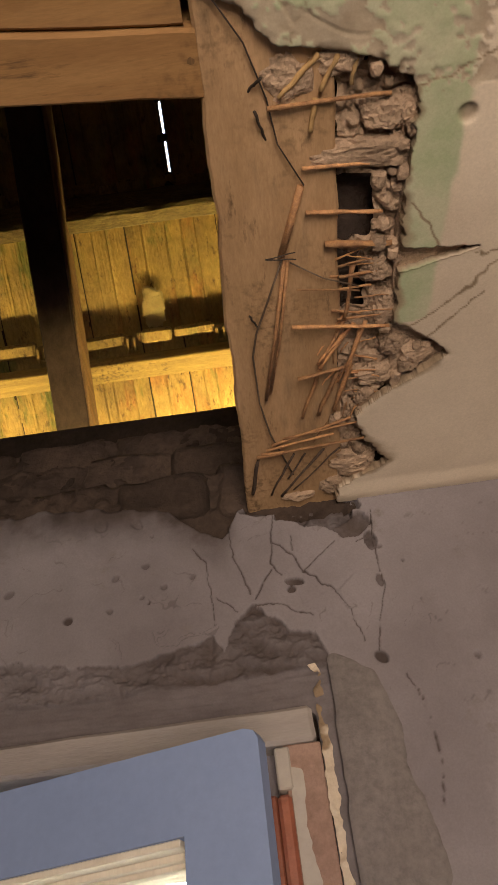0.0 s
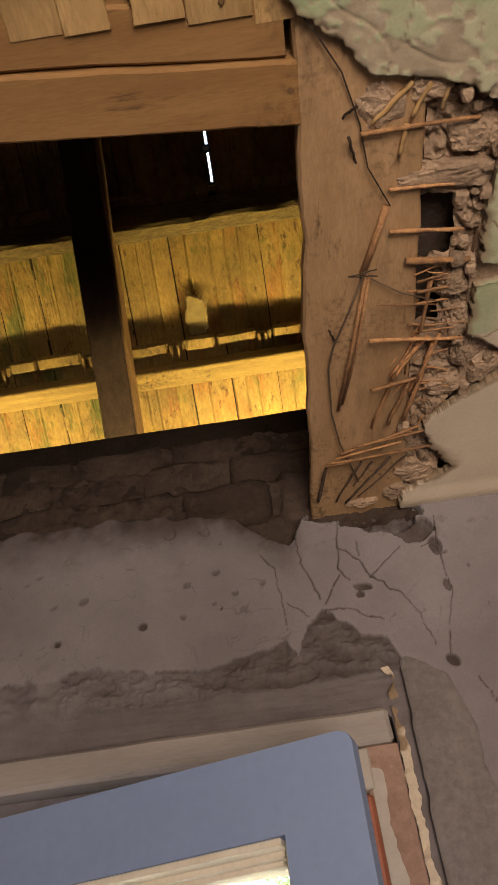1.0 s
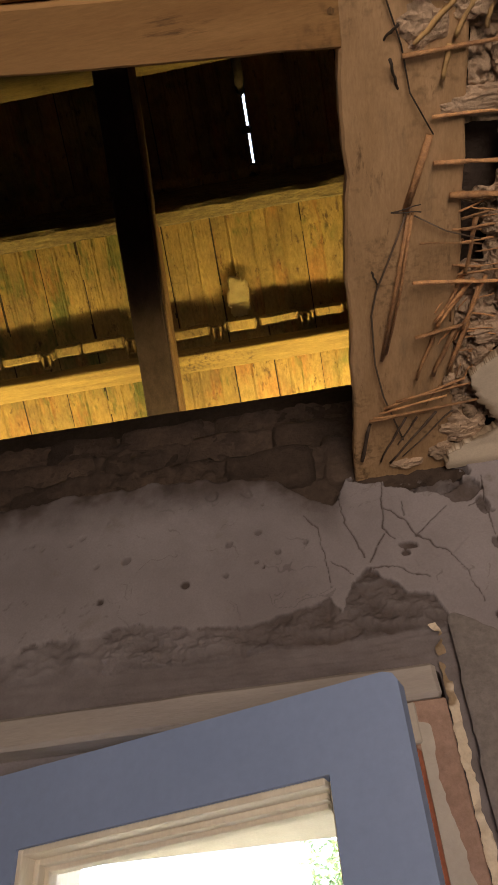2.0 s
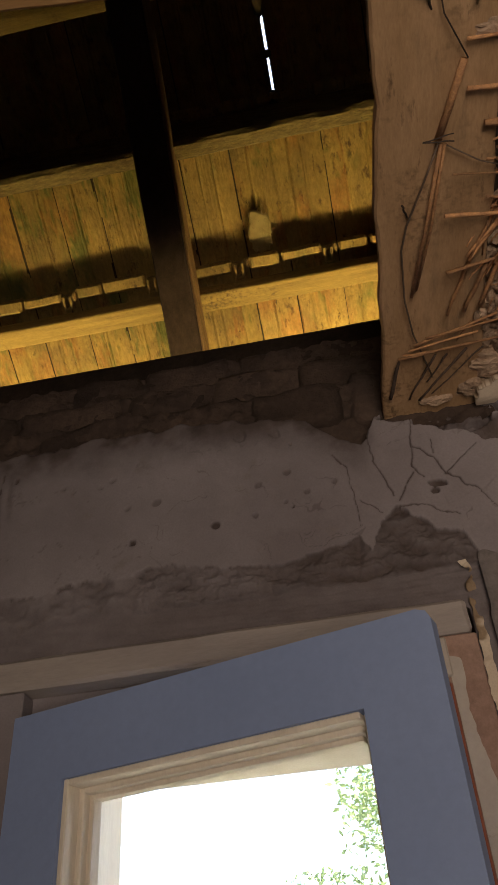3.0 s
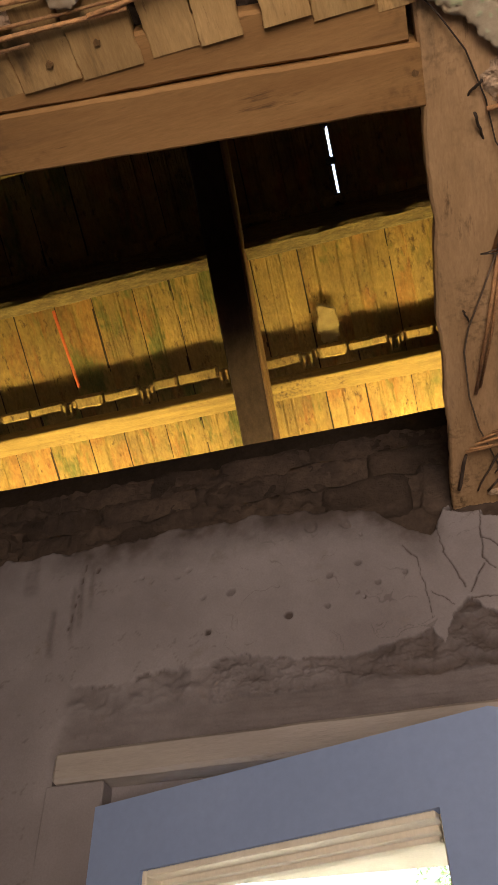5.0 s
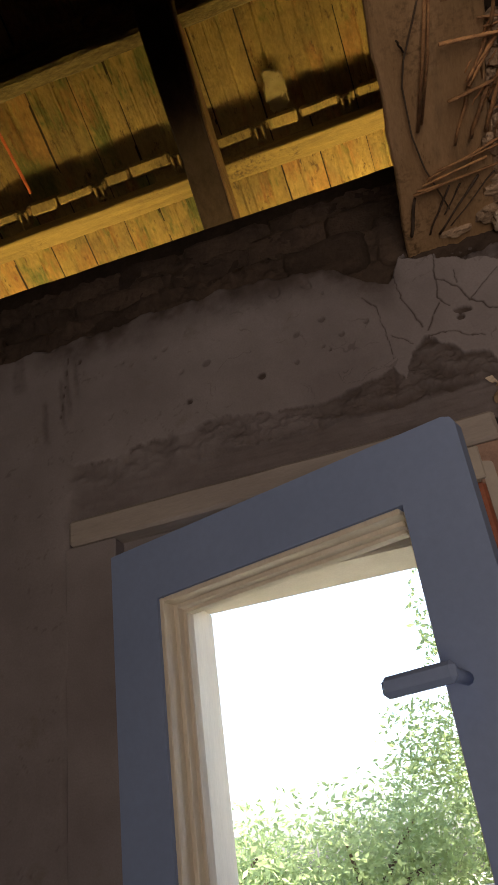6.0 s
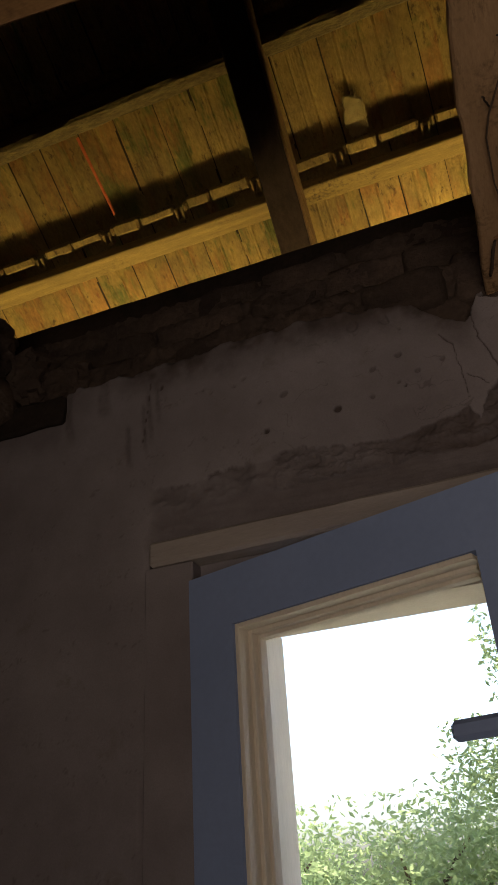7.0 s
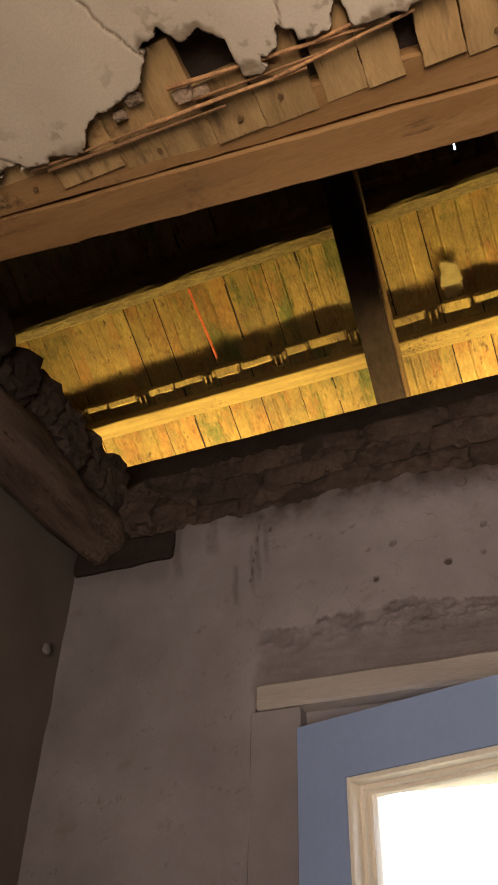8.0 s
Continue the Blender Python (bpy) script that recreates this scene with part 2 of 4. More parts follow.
def tube(points, r, sides=7, taper=0.0, jitter=0.0, seed=0.0, bm=None):
    """A stick, cable or stem along a line of points."""
    b = bm or bmesh.new()
    pts = [Vector(p) for p in points]
    rings = []
    for i, p in enumerate(pts):
        d = (pts[min(i + 1, len(pts) - 1)] - pts[max(i - 1, 0)]).normalized()
        a = d.cross(Vector((0.3, 0.2, 1))).normalized()
        c = d.cross(a)
        rr = r * (1 - taper * i / max(1, len(pts) - 1))
        ring = []
        for k in range(sides):
            an = 2 * math.pi * k / sides
            q = rr * (1 + jitter * noise.noise(Vector((i * 0.7, k * 1.3, seed))))
            ring.append(b.verts.new(p + a * math.cos(an) * q + c * math.sin(an) * q))
        rings.append(ring)
    for i in range(len(rings) - 1):
        for k in range(sides):
            b.faces.new((rings[i][k], rings[i][(k + 1) % sides], rings[i + 1][(k + 1) % sides], rings[i + 1][k]))
    b.faces.new(rings[0])
    b.faces.new(rings[-1])
    return b


def lump(c, size, seed, sub=4, rough=0.25):
    """A broken lump of clay or stone."""
    b = bmesh.new()
    bmesh.ops.create_icosphere(b, subdivisions=sub, radius=1)
    for v in b.verts:
        n = v.co.normalized()
        k = 1 + rough * noise.noise(n * 1.7 + Vector((seed, 0, 0))) + rough * 0.5 * noise.noise(n * 4 + Vector((0, seed, 0)))
        q = Vector([max(-0.85, min(0.85, c * k)) + 0.09 * noise.noise(n * 7 + Vector((seed, seed, 0))) + 0.07 * noise.noise(n * 17 + Vector((0, seed, seed))) for c in n])
        v.co = Vector(c) + Vector((q.x * size[0], q.y * size[1], q.z * size[2]))
    return b


def smoothstep(a, b, x):
    t = max(0.0, min(1.0, (x - a) / (b - a)))
    return t * t * (3 - 2 * t)


def fbm(x, y, s, seed=0.0, octaves=4):
    return noise.fractal(Vector((x * s, y * s, seed)), 0.9, 2.1, octaves)


def relief(name, u0, u1, v0, v1, step, func, material, label, category, kind="structure", skirt=None, ease=4):
    """A surface laid as a fine net: func(u, v) gives a place and how bare it is there (0 coat, 1 ground), or nothing where it has fallen."""
    nu, nv = int((u1 - u0) / step) + 1, int((v1 - v0) / step) + 1
    idx = np.full((nu, nv), -1, dtype=int)
    verts, bare, paint = [], [], []
    for i in range(nu):
        for j in range(nv):
            r = func(u0 + (u1 - u0) * i / (nu - 1), v0 + (v1 - v0) * j / (nv - 1))
            if r:
                idx[i, j] = len(verts)
                verts.append(r[0])
                bare.append(r[1])
                paint.append(r[2] if len(r) > 2 else 0.0)
    faces = []
    for i in range(nu - 1):
        for j in range(nv - 1):
            q = (idx[i, j], idx[i + 1, j], idx[i + 1, j + 1], idx[i, j + 1])
            if min(q) >= 0:
                faces.append([int(k) for k in q])
    # ease the torn outlines
    count = {}
    for f in faces:
        for k in range(4):
            e = (min(f[k], f[(k + 1) % 4]), max(f[k], f[(k + 1) % 4]))
            count[e] = count.get(e, 0) + 1
    near = {}
    for (p, q), c in count.items():
        if c == 1:
            near.setdefault(p, []).append(q)
            near.setdefault(q, []).append(p)
    rim = set(idx[0].tolist() + idx[-1].tolist() + idx[:, 0].tolist() + idx[:, -1].tolist())
    pos = [Vector(v) for v in verts]
    for _ in range(ease):
        moved = {p: pos[p] * 0.4 + (pos[qs[0]] + pos[qs[1]]) * 0.3 for p, qs in near.items() if len(qs) == 2 and p not in rim}
        for p, v in moved.items():
            pos[p] = v
    if skirt:
        # the broken thickness of the coat
        back = {}
        for p in near:
            if p not in rim:
                back[p] = len(pos)
                pos.append(pos[p] + Vector(skirt) + noise.noise_vector(pos[p] * 60) * 0.0025)
                bare.append(1.0)
                paint.append(0.0)
        for (p, q), c in count.items():
            if c == 1 and p in back and q in back:
                faces.append([p, q, back[q], back[p]])
    verts = [tuple(v) for v in pos]
    me = bpy.data.meshes.new(name)
    me.from_pydata(verts, [], faces)
    at = me.attributes.new("bare", 'FLOAT', 'POINT')
    at.data.foreach_set("value", bare)
    me.attributes.new("paint", 'FLOAT', 'POINT').data.foreach_set("value", paint)
    me.materials.append(material)
    flat = len(faces) - (sum(1 for e, c in count.items() if c == 1 and e[0] in back and e[1] in back) if skirt else 0)
    for p in me.polygons:
        p.use_smooth = p.index < flat
    return tagged(new(name, me), label, category, "", kind)


def piecewise(pts, x):
    """Straight lines through a few points (x, y)."""
    for (a, b), (c, d) in zip(pts, pts[1:]):
        if x <= c:
            return b + (d - b) * max(0.0, (x - a) / (c - a))
    return pts[-1][1]


CEILING = 2.40
LEFT, RIGHT, BACK = -0.75, 2.2, -2.6
THICK = 0.36


# ---- walls and floor ----
def wall_boxes(name, boxes, material, label):
    b = bmesh.new()
    for q in boxes:
        box(*q, bm=b)
    return thing(name, b, material, label, "wall", kind="structure")


# window opening in the masonry: x -0.30 to 0.30, z 1.42 to 2.06
wall_boxes("wall_north", [
    (LEFT - 0.3, -0.30, 0.05, THICK, -0.1, 2.40), (0.30, RIGHT + 0.3, 0.05, THICK, -0.1, 2.40),
    (-0.30, 0.30, 0.05, THICK, -0.1, 1.40), (-0.30, 0.30, 0.05, THICK, 2.07, 2.40), (0.74, RIGHT + 0.3, 0.0, 0.05, -0.1, 2.40), (LEFT, 0.74, 0.0, 0.05, -0.1, 1.31)], M_MUD, "dark mud brick outer wall with a window opening")


def pit(x, z, cx, cz, r):
    d = math.hypot(x - cx, z - cz)
    return 1 - smoothstep(r * 0.6, r, d)


def seg_dist(x, z, a, b):
    ax, az, bx, bz = *a, *b
    t = max(0, min(1, ((x - ax) * (bx - ax) + (z - az) * (bz - az)) / ((bx - ax) ** 2 + (bz - az) ** 2)))
    return math.hypot(x - ax - t * (bx - ax), z - az - t * (bz - az))


PITS = [(-0.008, 2.250, 0.008), (-0.131, 2.239, 0.007), (-0.325, 2.384, 0.006), (-0.241, 2.353, 0.004), (-0.165, 2.356, 0.005),
        (-0.183, 2.347, 0.003), (-0.139, 2.302, 0.005), (-0.096, 2.302, 0.007), (0.058, 2.306, 0.006), (0.101, 2.319, 0.006),
        (0.095, 2.267, 0.0035), (0.049, 2.256, 0.006), (0.103, 2.257, 0.003), (0.125, 2.278, 0.006), (0.164, 2.289, 0.005), (0.404, 2.138, 0.010),
        (0.034, 2.396, 0.012), (0.089, 2.395, 0.010), (0.112, 2.371, 0.004), (0.43, 2.30, 0.004), (0.46, 2.27, 0.003), (0.52, 2.12, 0.006)]
CRACKS = [[(0.287, 2.397), (0.289, 2.351), (0.284, 2.297), (0.296, 2.275)],
          [(0.289, 2.33), (0.317, 2.301), (0.328, 2.278)],
          [(0.328, 2.278), (0.352, 2.248), (0.373, 2.205), (0.387, 2.161)],
          [(0.374, 2.321), (0.346, 2.294), (0.328, 2.278)],
          [(0.433, 2.36), (0.429, 2.297), (0.425, 2.233), (0.41, 2.184), (0.404, 2.145)],
          [(0.173, 2.339), (0.19, 2.315), (0.192, 2.26), (0.192, 2.211)],
          [(0.218, 2.37), (0.228, 2.33), (0.238, 2.3), (0.249, 2.251)],
          [(0.284, 2.287), (0.254, 2.24)],
          [(0.249, 2.233), (0.29, 2.228), (0.326, 2.205)],
          [(0.405, 2.312), (0.428, 2.32)],
          [(0.2, 2.251), (0.225, 2.223)],
          [(0.315, 2.336), (0.315, 2.312)], [(0.432, 2.11), (0.444, 2.072), (0.445, 2.024), (0.441, 1.985), (0.435, 1.949)], [(-0.345, 2.40), (-0.36, 2.27)]]
TOP_EDGE = [(-0.75, 2.395), (-0.535, 2.375), (-0.525, 2.44), (-0.43, 2.446), (-0.33, 2.44), (-0.235, 2.446), (-0.12, 2.447), (0.02, 2.445), (0.13, 2.425), (0.18, 2.375), (0.215, 2.355), (0.24, 2.40), (0.42, 2.40), (2.2, 2.40)]
LOW_EDGE = [(-0.75, 2.18), (-0.40, 2.20), (-0.28, 2.175), (-0.09, 2.20), (0.02, 2.178), (0.094, 2.168), (0.15, 2.186), (0.19, 2.194), (0.204, 2.172), (0.222, 2.212), (0.249, 2.232), (0.275, 2.205), (0.292, 2.19), (0.326, 2.18), (0.337, 2.15), (0.345, 2.13)]


def shards(x, z, scale, seed):
    """Plates of a cracked coat: how near a crack is, and a number of its own for each plate."""
    w = Vector((x * scale + 0.6 * noise.noise(Vector((x * 12, z * 12, seed))), z * scale + 0.6 * noise.noise(Vector((x * 9, z * 9, seed + 4))), seed))
    d, p = noise.voronoi(w)
    return d[1] - d[0], noise.noise(p[0] * 3.1)


def front_plaster(x, z, fine=False):
    hidden = not fine and -0.115 < x < 0.474 and 2.094 < z < 2.396
    n1, n2, n3 = fbm(x, z, 9, 3.1), fbm(x, z, 35, 7.7), fbm(x, z, 90, 1.7, 3)
    top = piecewise(TOP_EDGE, x) + 0.012 * n1 + 0.008 * n2
    if z > top or z > CEILING + 0.05:
        return None
    if -0.345 < x < 0.308 and z < 2.080:
        return None
    y, bare = 0.0022 * n1 + 0.0007 * n2 + 0.0002 * n3, 0.0
    # the coat has come off along the lintel, in two layers
    if -0.36 < x < 0.37:
        low = piecewise(LOW_EDGE, x) + 0.007 * n1 + 0.006 * n2 + 0.003 * n3
        side = smoothstep(-0.36, -0.33, x + 0.02 * n1) * (1 - smoothstep(0.347, 0.351, x + 0.006 * n2))
        k = (1 - smoothstep(low - 0.0012, low + 0.0012, z)) * side
        beam_top = 2.136 + 0.006 * n1 + 0.006 * fbm(x * 0.35, z, 60, 4.4)
        k2 = (1 - smoothstep(beam_top - 0.002, beam_top, z)) * side
        rub = fbm(x * 0.45, z, 55, 9.2)
        y += 0.005 * k + 0.007 * k2 + k * (1 - k2) * (0.007 * rub + 0.003 * n3) + 0.0012 * k2 * fbm(x * 0.12, z, 110, 2.0)
        east = smoothstep(0.02, 0.16, x)
        bare = max(bare, k * (1 - k2) * (0.35 + 0.4 * east + 0.3 * rub) + k2 * (0.42 + 0.15 * rub))
        # dark line under the broken edge: its shadow put into the colour
        bare = max(bare, 0.8 * k * (1 - smoothstep(0.0, 0.010, low - z)) * smoothstep(0.0, 0.2, n2 + 0.2))
    # plates between the cracks stand a little askew
    if 0.17 < x < 0.43 and z > 2.2:
        y -= 0.0016 * shards(x, z, 14, 5.0)[1]
    # lost pieces under the ceiling and at the meeting of the cracks
    for cx, cz, rx, rz, deep in ((0.360, 2.376, 0.052, 0.028, 0.022), (0.309, 2.262, 0.020, 0.011, 0.006), (0.303, 2.25, 0.010, 0.012, 0.006), (0.424, 2.245, 0.004, 0.008, 0.005), (0.400, 2.342, 0.030, 0.022, 0.012), (0.424, 2.312, 0.010, 0.018, 0.008), (0.275, 2.392, 0.035, 0.013, 0.016)):
        if abs(x - cx) < 2 * rx and abs(z - cz) < 2 * rz:
            k = 1 - smoothstep(0.94, 1.02, math.hypot((x - cx) / rx, (z - cz) / rz) + 0.45 * n1 + 0.35 * n2)
            y += deep * k * (1 + 0.3 * n2)
            bare = max(bare, k * (0.8 + 0.3 * n2))
    for k0, (cx, cz, r) in enumerate(PITS):
        if abs(x - cx) < 0.02 and abs(z - cz) < 0.02:
            k = pit(x + 0.006 * n2, z + 0.005 * n1, cx, cz, r)
            y += 0.0045 * k
            bare = max(bare, (0.95 if k0 in (0, 1, 2, 12, 15) else 0.5) * k)
    for line in CRACKS:
        for a, b in zip(line, line[1:]):
            if min(a[0], b[0]) - 0.012 < x < max(a[0], b[0]) + 0.012 and min(a[1], b[1]) - 0.012 < z < max(a[1], b[1]) + 0.012:
                d = seg_dist(x + 0.006 * n1 + 0.003 * n2, z + 0.005 * n2, a, b)
                k = (1 - smoothstep(0.0001, 0.0010 + 0.0010 * max(0.0, n1 + 0.15), d)) * smoothstep(-0.85, -0.5, fbm(x, z, 40, 3.0))
                y += 0.003 * k
                bare = max(bare, k)
    k = 1 - smoothstep(0.0, 0.010, top - z)
    bare = max(bare, 0.9 * k)
    y += 0.014 * k
    # darkens unevenly towards the top edge, less so near the corner
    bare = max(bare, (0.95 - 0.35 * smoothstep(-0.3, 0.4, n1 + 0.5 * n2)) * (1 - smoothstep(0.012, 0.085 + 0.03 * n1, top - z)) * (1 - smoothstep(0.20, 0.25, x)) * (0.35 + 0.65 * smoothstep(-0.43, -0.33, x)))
    # streaks of lost coat towards the corner
    if x < -0.28:
        for cx, half, z0, z1 in ((-0.437, 0.013, 2.335, 2.45), (-0.349, 0.005, 2.27, 2.42), (-0.361, 0.004, 2.24, 2.36), (-0.512, 0.008, 2.30, 2.44), (-0.395, 0.005, 2.22, 2.32), (-0.33, 0.004, 2.30, 2.40)):
            d = abs(x - cx + 0.10 * (z - 2.36) + 0.006 * n1 + 0.003 * n2)
            k = (1 - smoothstep(half * 0.4, half * 1.6, d)) * smoothstep(z0, z0 + 0.05, z + 0.02 * n1) * (1 - smoothstep(z1 - 0.01, z1 + 0.01, z))
            bare = max(bare, 0.55 * k * (0.6 + 0.6 * abs(n2)))
            y += 0.0015 * k
    # scratches and specks
    k = smoothstep(0.55, 0.62, noise.noise(Vector((x * 60 + 20 * n1, z * 22, 8.0))))
    bare = max(bare, 0.35 * k)
    return (x, y + (0.035 if hidden else 0.0) - (0.0004 if fine else 0.0), z), bare


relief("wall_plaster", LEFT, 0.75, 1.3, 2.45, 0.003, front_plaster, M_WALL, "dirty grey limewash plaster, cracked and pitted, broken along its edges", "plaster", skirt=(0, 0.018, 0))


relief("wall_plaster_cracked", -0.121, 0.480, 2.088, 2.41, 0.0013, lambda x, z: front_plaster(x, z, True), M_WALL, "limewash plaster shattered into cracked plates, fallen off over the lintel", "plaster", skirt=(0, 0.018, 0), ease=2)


def cement_patch(x, z):
    n1 = fbm(x, z, 12, 5.5)
    left = 0.328 + 0.006 * n1 - 0.02 * (2.1 - z) * 0.3
    right = piecewise([(1.2, 0.47), (1.9, 0.425), (2.05, 0.41), (2.12, 0.385), (2.15, 0.34)], z) + 0.012 * n1
    if x < left or x > right or z > 2.145 + 0.01 * n1:
        return None
    e = smoothstep(0, 0.006, min(x - left, right - x))
    return (x, 0.0012 - 0.0035 * e + 0.0014 * fbm(x, z, 60, 2.2), z), 0.0


relief("cement_patch", 0.3, 0.5, 1.3, 2.17, 0.003, cement_patch, M_CEMENT, "rough grey cement patch beside the window", "plaster")


def side_wall(y, z):
    return (LEFT + 0.004 * fbm(y, z, 6, 4.4) + 0.001 * fbm(y, z, 40, 1.0), y, z), 0.0


relief("wall_west", BACK, 0.03, 0.0, 2.46, 0.03, side_wall, M_SHADED_WALL, "plain limewashed side wall, its shade put into a darker colour", "wall")
wall_boxes("wall_west_body", [(LEFT - 0.3, LEFT - 0.02, BACK, 0.05, -0.1, 2.4)], M_SHADED_WALL, "thick masonry behind the side wall")
# unseen walls, coloured dark to cut light bounced up into the attic
wall_boxes("wall_east", [(RIGHT, RIGHT + 0.3, BACK, 0.05, -0.1, 2.45)], M_SHADED_WALL, "plain unseen limewashed wall, coloured dark to cut bounce light")
wall_boxes("wall_south", [(LEFT - 0.3, 0.02, BACK - 0.3, BACK, -0.1, 2.45), (1.02, RIGHT + 0.3, BACK - 0.3, BACK, -0.1, 2.45), (0.02, 1.02, BACK - 0.3, BACK, 1.95, 2.45)], M_SHADED_WALL, "plain unseen wall with an open doorway, coloured dark to cut bounce light")
thing("floor", box(LEFT - 0.3, RIGHT + 0.3, BACK - 0.3, 0.05, -0.1, 0.0), M_FLOOR, "bare trodden earth floor", "floor", kind="structure")

# ---- ceiling ----
EDGE_R = [(-0.80, 0.20), (-0.70, 0.30), (-0.655, 0.345), (-0.64, 0.417), (-0.615, 0.464), (-0.578, 0.472), (-0.437, 0.458), (-0.42, 0.47), (-0.40, 0.46), (-0.33, 0.456), (-0.30, 0.50), (-0.266, 0.53), (-0.21, 0.45), (-0.17, 0.415), (-0.12, 0.43), (-0.075, 0.456), (-0.03, 0.40), (0.02, 0.39)]


def ceiling_right(x, y):
    n1, n2 = fbm(x, y, 11, 2.3), fbm(x, y, 40, 8.8)
    n3 = fbm(x, y, 120, 4.1, 3)
    e = piecewise(EDGE_R, y) + 0.007 * n1 + 0.007 * n2 + 0.004 * n3
    # a long wedge torn out of the coat
    w = abs(y + 0.415 + 0.2 * (x - 0.45) * 0.3)
    if x < e or (x < 0.55 and w < 0.016 * (0.555 - x) / 0.1 + 0.002 * n2):
        return None
    d = x - e
    bare = 0.9 * (1 - smoothstep(0.001, max(0.003, 0.006 + 0.03 * n1), d + 0.004 * n3))
    z = CEILING - 0.012 + 0.0007 * n1 + 0.0002 * n2 + 0.0008 * (1 - smoothstep(0, 0.012, d + 0.006 * n2))
    k = pit(x, y, 0.52, -0.573, 0.011)
    z += 0.004 * k
    bare = max(bare, 0.6 * k)
    for a, b in (((0.46, -0.30), (0.60, -0.42)), ((0.47, -0.6), (0.62, -0.66)), ((0.55, -0.41), (0.8, -0.44)), ((0.5, -0.3), (0.56, -0.36)), ((0.476, -0.49), (0.51, -0.42)), ((0.62, -0.66), (0.75, -0.95))):
        if min(a[0], b[0]) - 0.02 < x < max(a[0], b[0]) + 0.02:
            c = 1 - smoothstep(0.0003, 0.0020, seg_dist(x + 0.007 * n1, y + 0.007 * n2, a, b))
            z += 0.0004 * c
            bare = max(bare, c)
    # debris line at the wall
    z -= 0.004 * (1 - smoothstep(0, 0.03, abs(y + 0.01)))
    green = 0.0
    if y < -0.33 + 0.01 * n1:
        green = 1 - smoothstep(0.503, 0.511, x + 0.08 * (y + 0.43) + 0.003 * n2)
    if y < -0.60 + 0.03 * n1 - 0.1 * (x - 0.5):
        # crumbling coat: flakes of two layers, pale green over cream over clay
        f = smoothstep(0.10, 0.16, fbm(x, y, 17, 5.1) + 0.35 * n3)
        g = smoothstep(0.22, 0.27, fbm(x, y, 34, 2.9) + 0.3 * n3)
        near = 1 - smoothstep(0.0, 0.05, d)
        green = max(green, 0.55 * smoothstep(-0.3, 0.5, n1 + 0.4 * n2)) * (1 - 0.8 * f)
        z += 0.0008 * f + 0.0016 * g * near + 0.0003 * n2
        bare = max(bare, 0.5 * f + 0.3 * f * n2, 0.9 * g * near)
        dd, own = shards(x, y, 7, 3.0)
        c = (1 - smoothstep(0.004, 0.014, dd)) * smoothstep(0.0, 0.15, n1)
        z += 0.0014 * c - 0.0005 * own
        bare = max(bare, 0.6 * c)
    z += 0.0003 * n3
    return (x, y, z), bare, green


relief("ceiling_plaster_east", 0.2, 0.9, -0.95, 0.004, 0.002, ceiling_right, M_CEIL, "cream ceiling plaster with a faded green band, broken away along a ragged edge", "ceiling", skirt=(0, 0, 0.012), ease=1)

EDGE_B = [(-0.75, -0.83), (-0.42, -0.80), (-0.33, -0.793), (-0.23, -0.79), (-0.193, -0.81), (-0.131, -0.826), (-0.112, -0.852), (-0.05, -0.858), (-0.033, -0.84), (-0.03, -0.806), (0.0, -0.794), (0.016, -0.80), (0.022, -0.83), (0.028, -0.81), (0.066, -0.80), (0.083, -0.828), (0.09, -0.80), (0.135, -0.80), (0.2, -0.812), (0.5, -0.85)]


def ceiling_back(x, y):
    n1, n2 = fbm(x, y, 10, 6.3), fbm(x, y, 40, 1.8)
    e = piecewise(EDGE_B, x) + 0.016 * shards(x, y, 24, 7.0)[1] + 0.006 * n1 + 0.005 * n2 + 0.004 * fbm(x, y, 110, 3.7, 3)
    if y > e or pit(x + 0.03 * n1, y + 0.022 * n2, -0.085, -0.838, 0.030) > 0.3:
        return None
    d = e - y
    bare = 0.9 * (1 - smoothstep(0.001, max(0.003, 0.006 + 0.03 * n1), d + 0.006 * n2))
    bare = max(bare, 0.7 * smoothstep(0.42, 0.55, n2 + 0.5 * n1) * (1 - smoothstep(0.0, 0.07, d)))
    z = CEILING - 0.016 + 0.0010 * n1 + 0.0005 * n2 + 0.0006 * (1 - smoothstep(0, 0.01, d))
    for a, b in (((-0.115, -0.85), (-0.16, -0.95)), ((0.022, -0.82), (0.03, -0.87)), ((0.03, -0.87), (-0.05, -0.89)), ((0.03, -0.87), (0.12, -0.86)), ((0.083, -0.82), (0.10, -0.87)), ((-0.30, -0.79), (-0.33, -0.83))):
        if min(a[0], b[0]) - 0.02 < x < max(a[0], b[0]) + 0.02:
            c = 1 - smoothstep(0.0003, 0.0018, seg_dist(x + 0.006 * n1, y + 0.006 * n2, a, b))
            z += 0.002 * c
            bare = max(bare, c)
    return (x, y, z), bare


relief("ceiling_plaster_south", LEFT, 0.4, -1.2, -0.74, 0.0021, ceiling_back, M_CEIL, "cream ceiling plaster hanging in broken shards", "ceiling", skirt=(0, 0, 0.010), ease=1)
b = bmesh.new()
box(LEFT - 0.3, RIGHT + 0.3, BACK - 0.3, -1.48, CEILING - 0.02, CEILING + 0.03, bm=b)
box(0.89, RIGHT + 0.3, -1.48, 0.05, CEILING - 0.012, CEILING + 0.03, bm=b)
box(0.20, 0.89, -1.48, -0.945, CEILING - 0.012, CEILING + 0.03, bm=b)
box(0.60, 0.89, -0.945, 0.02, CEILING + 0.005, CEILING + 0.03, bm=b)
box(LEFT, 0.20, -1.48, -1.19, CEILING - 0.016, CEILING + 0.03, bm=b)
box(LEFT, 0.60, -1.19, -0.93, CEILING + 0.005, CEILING + 0.03, bm=b)
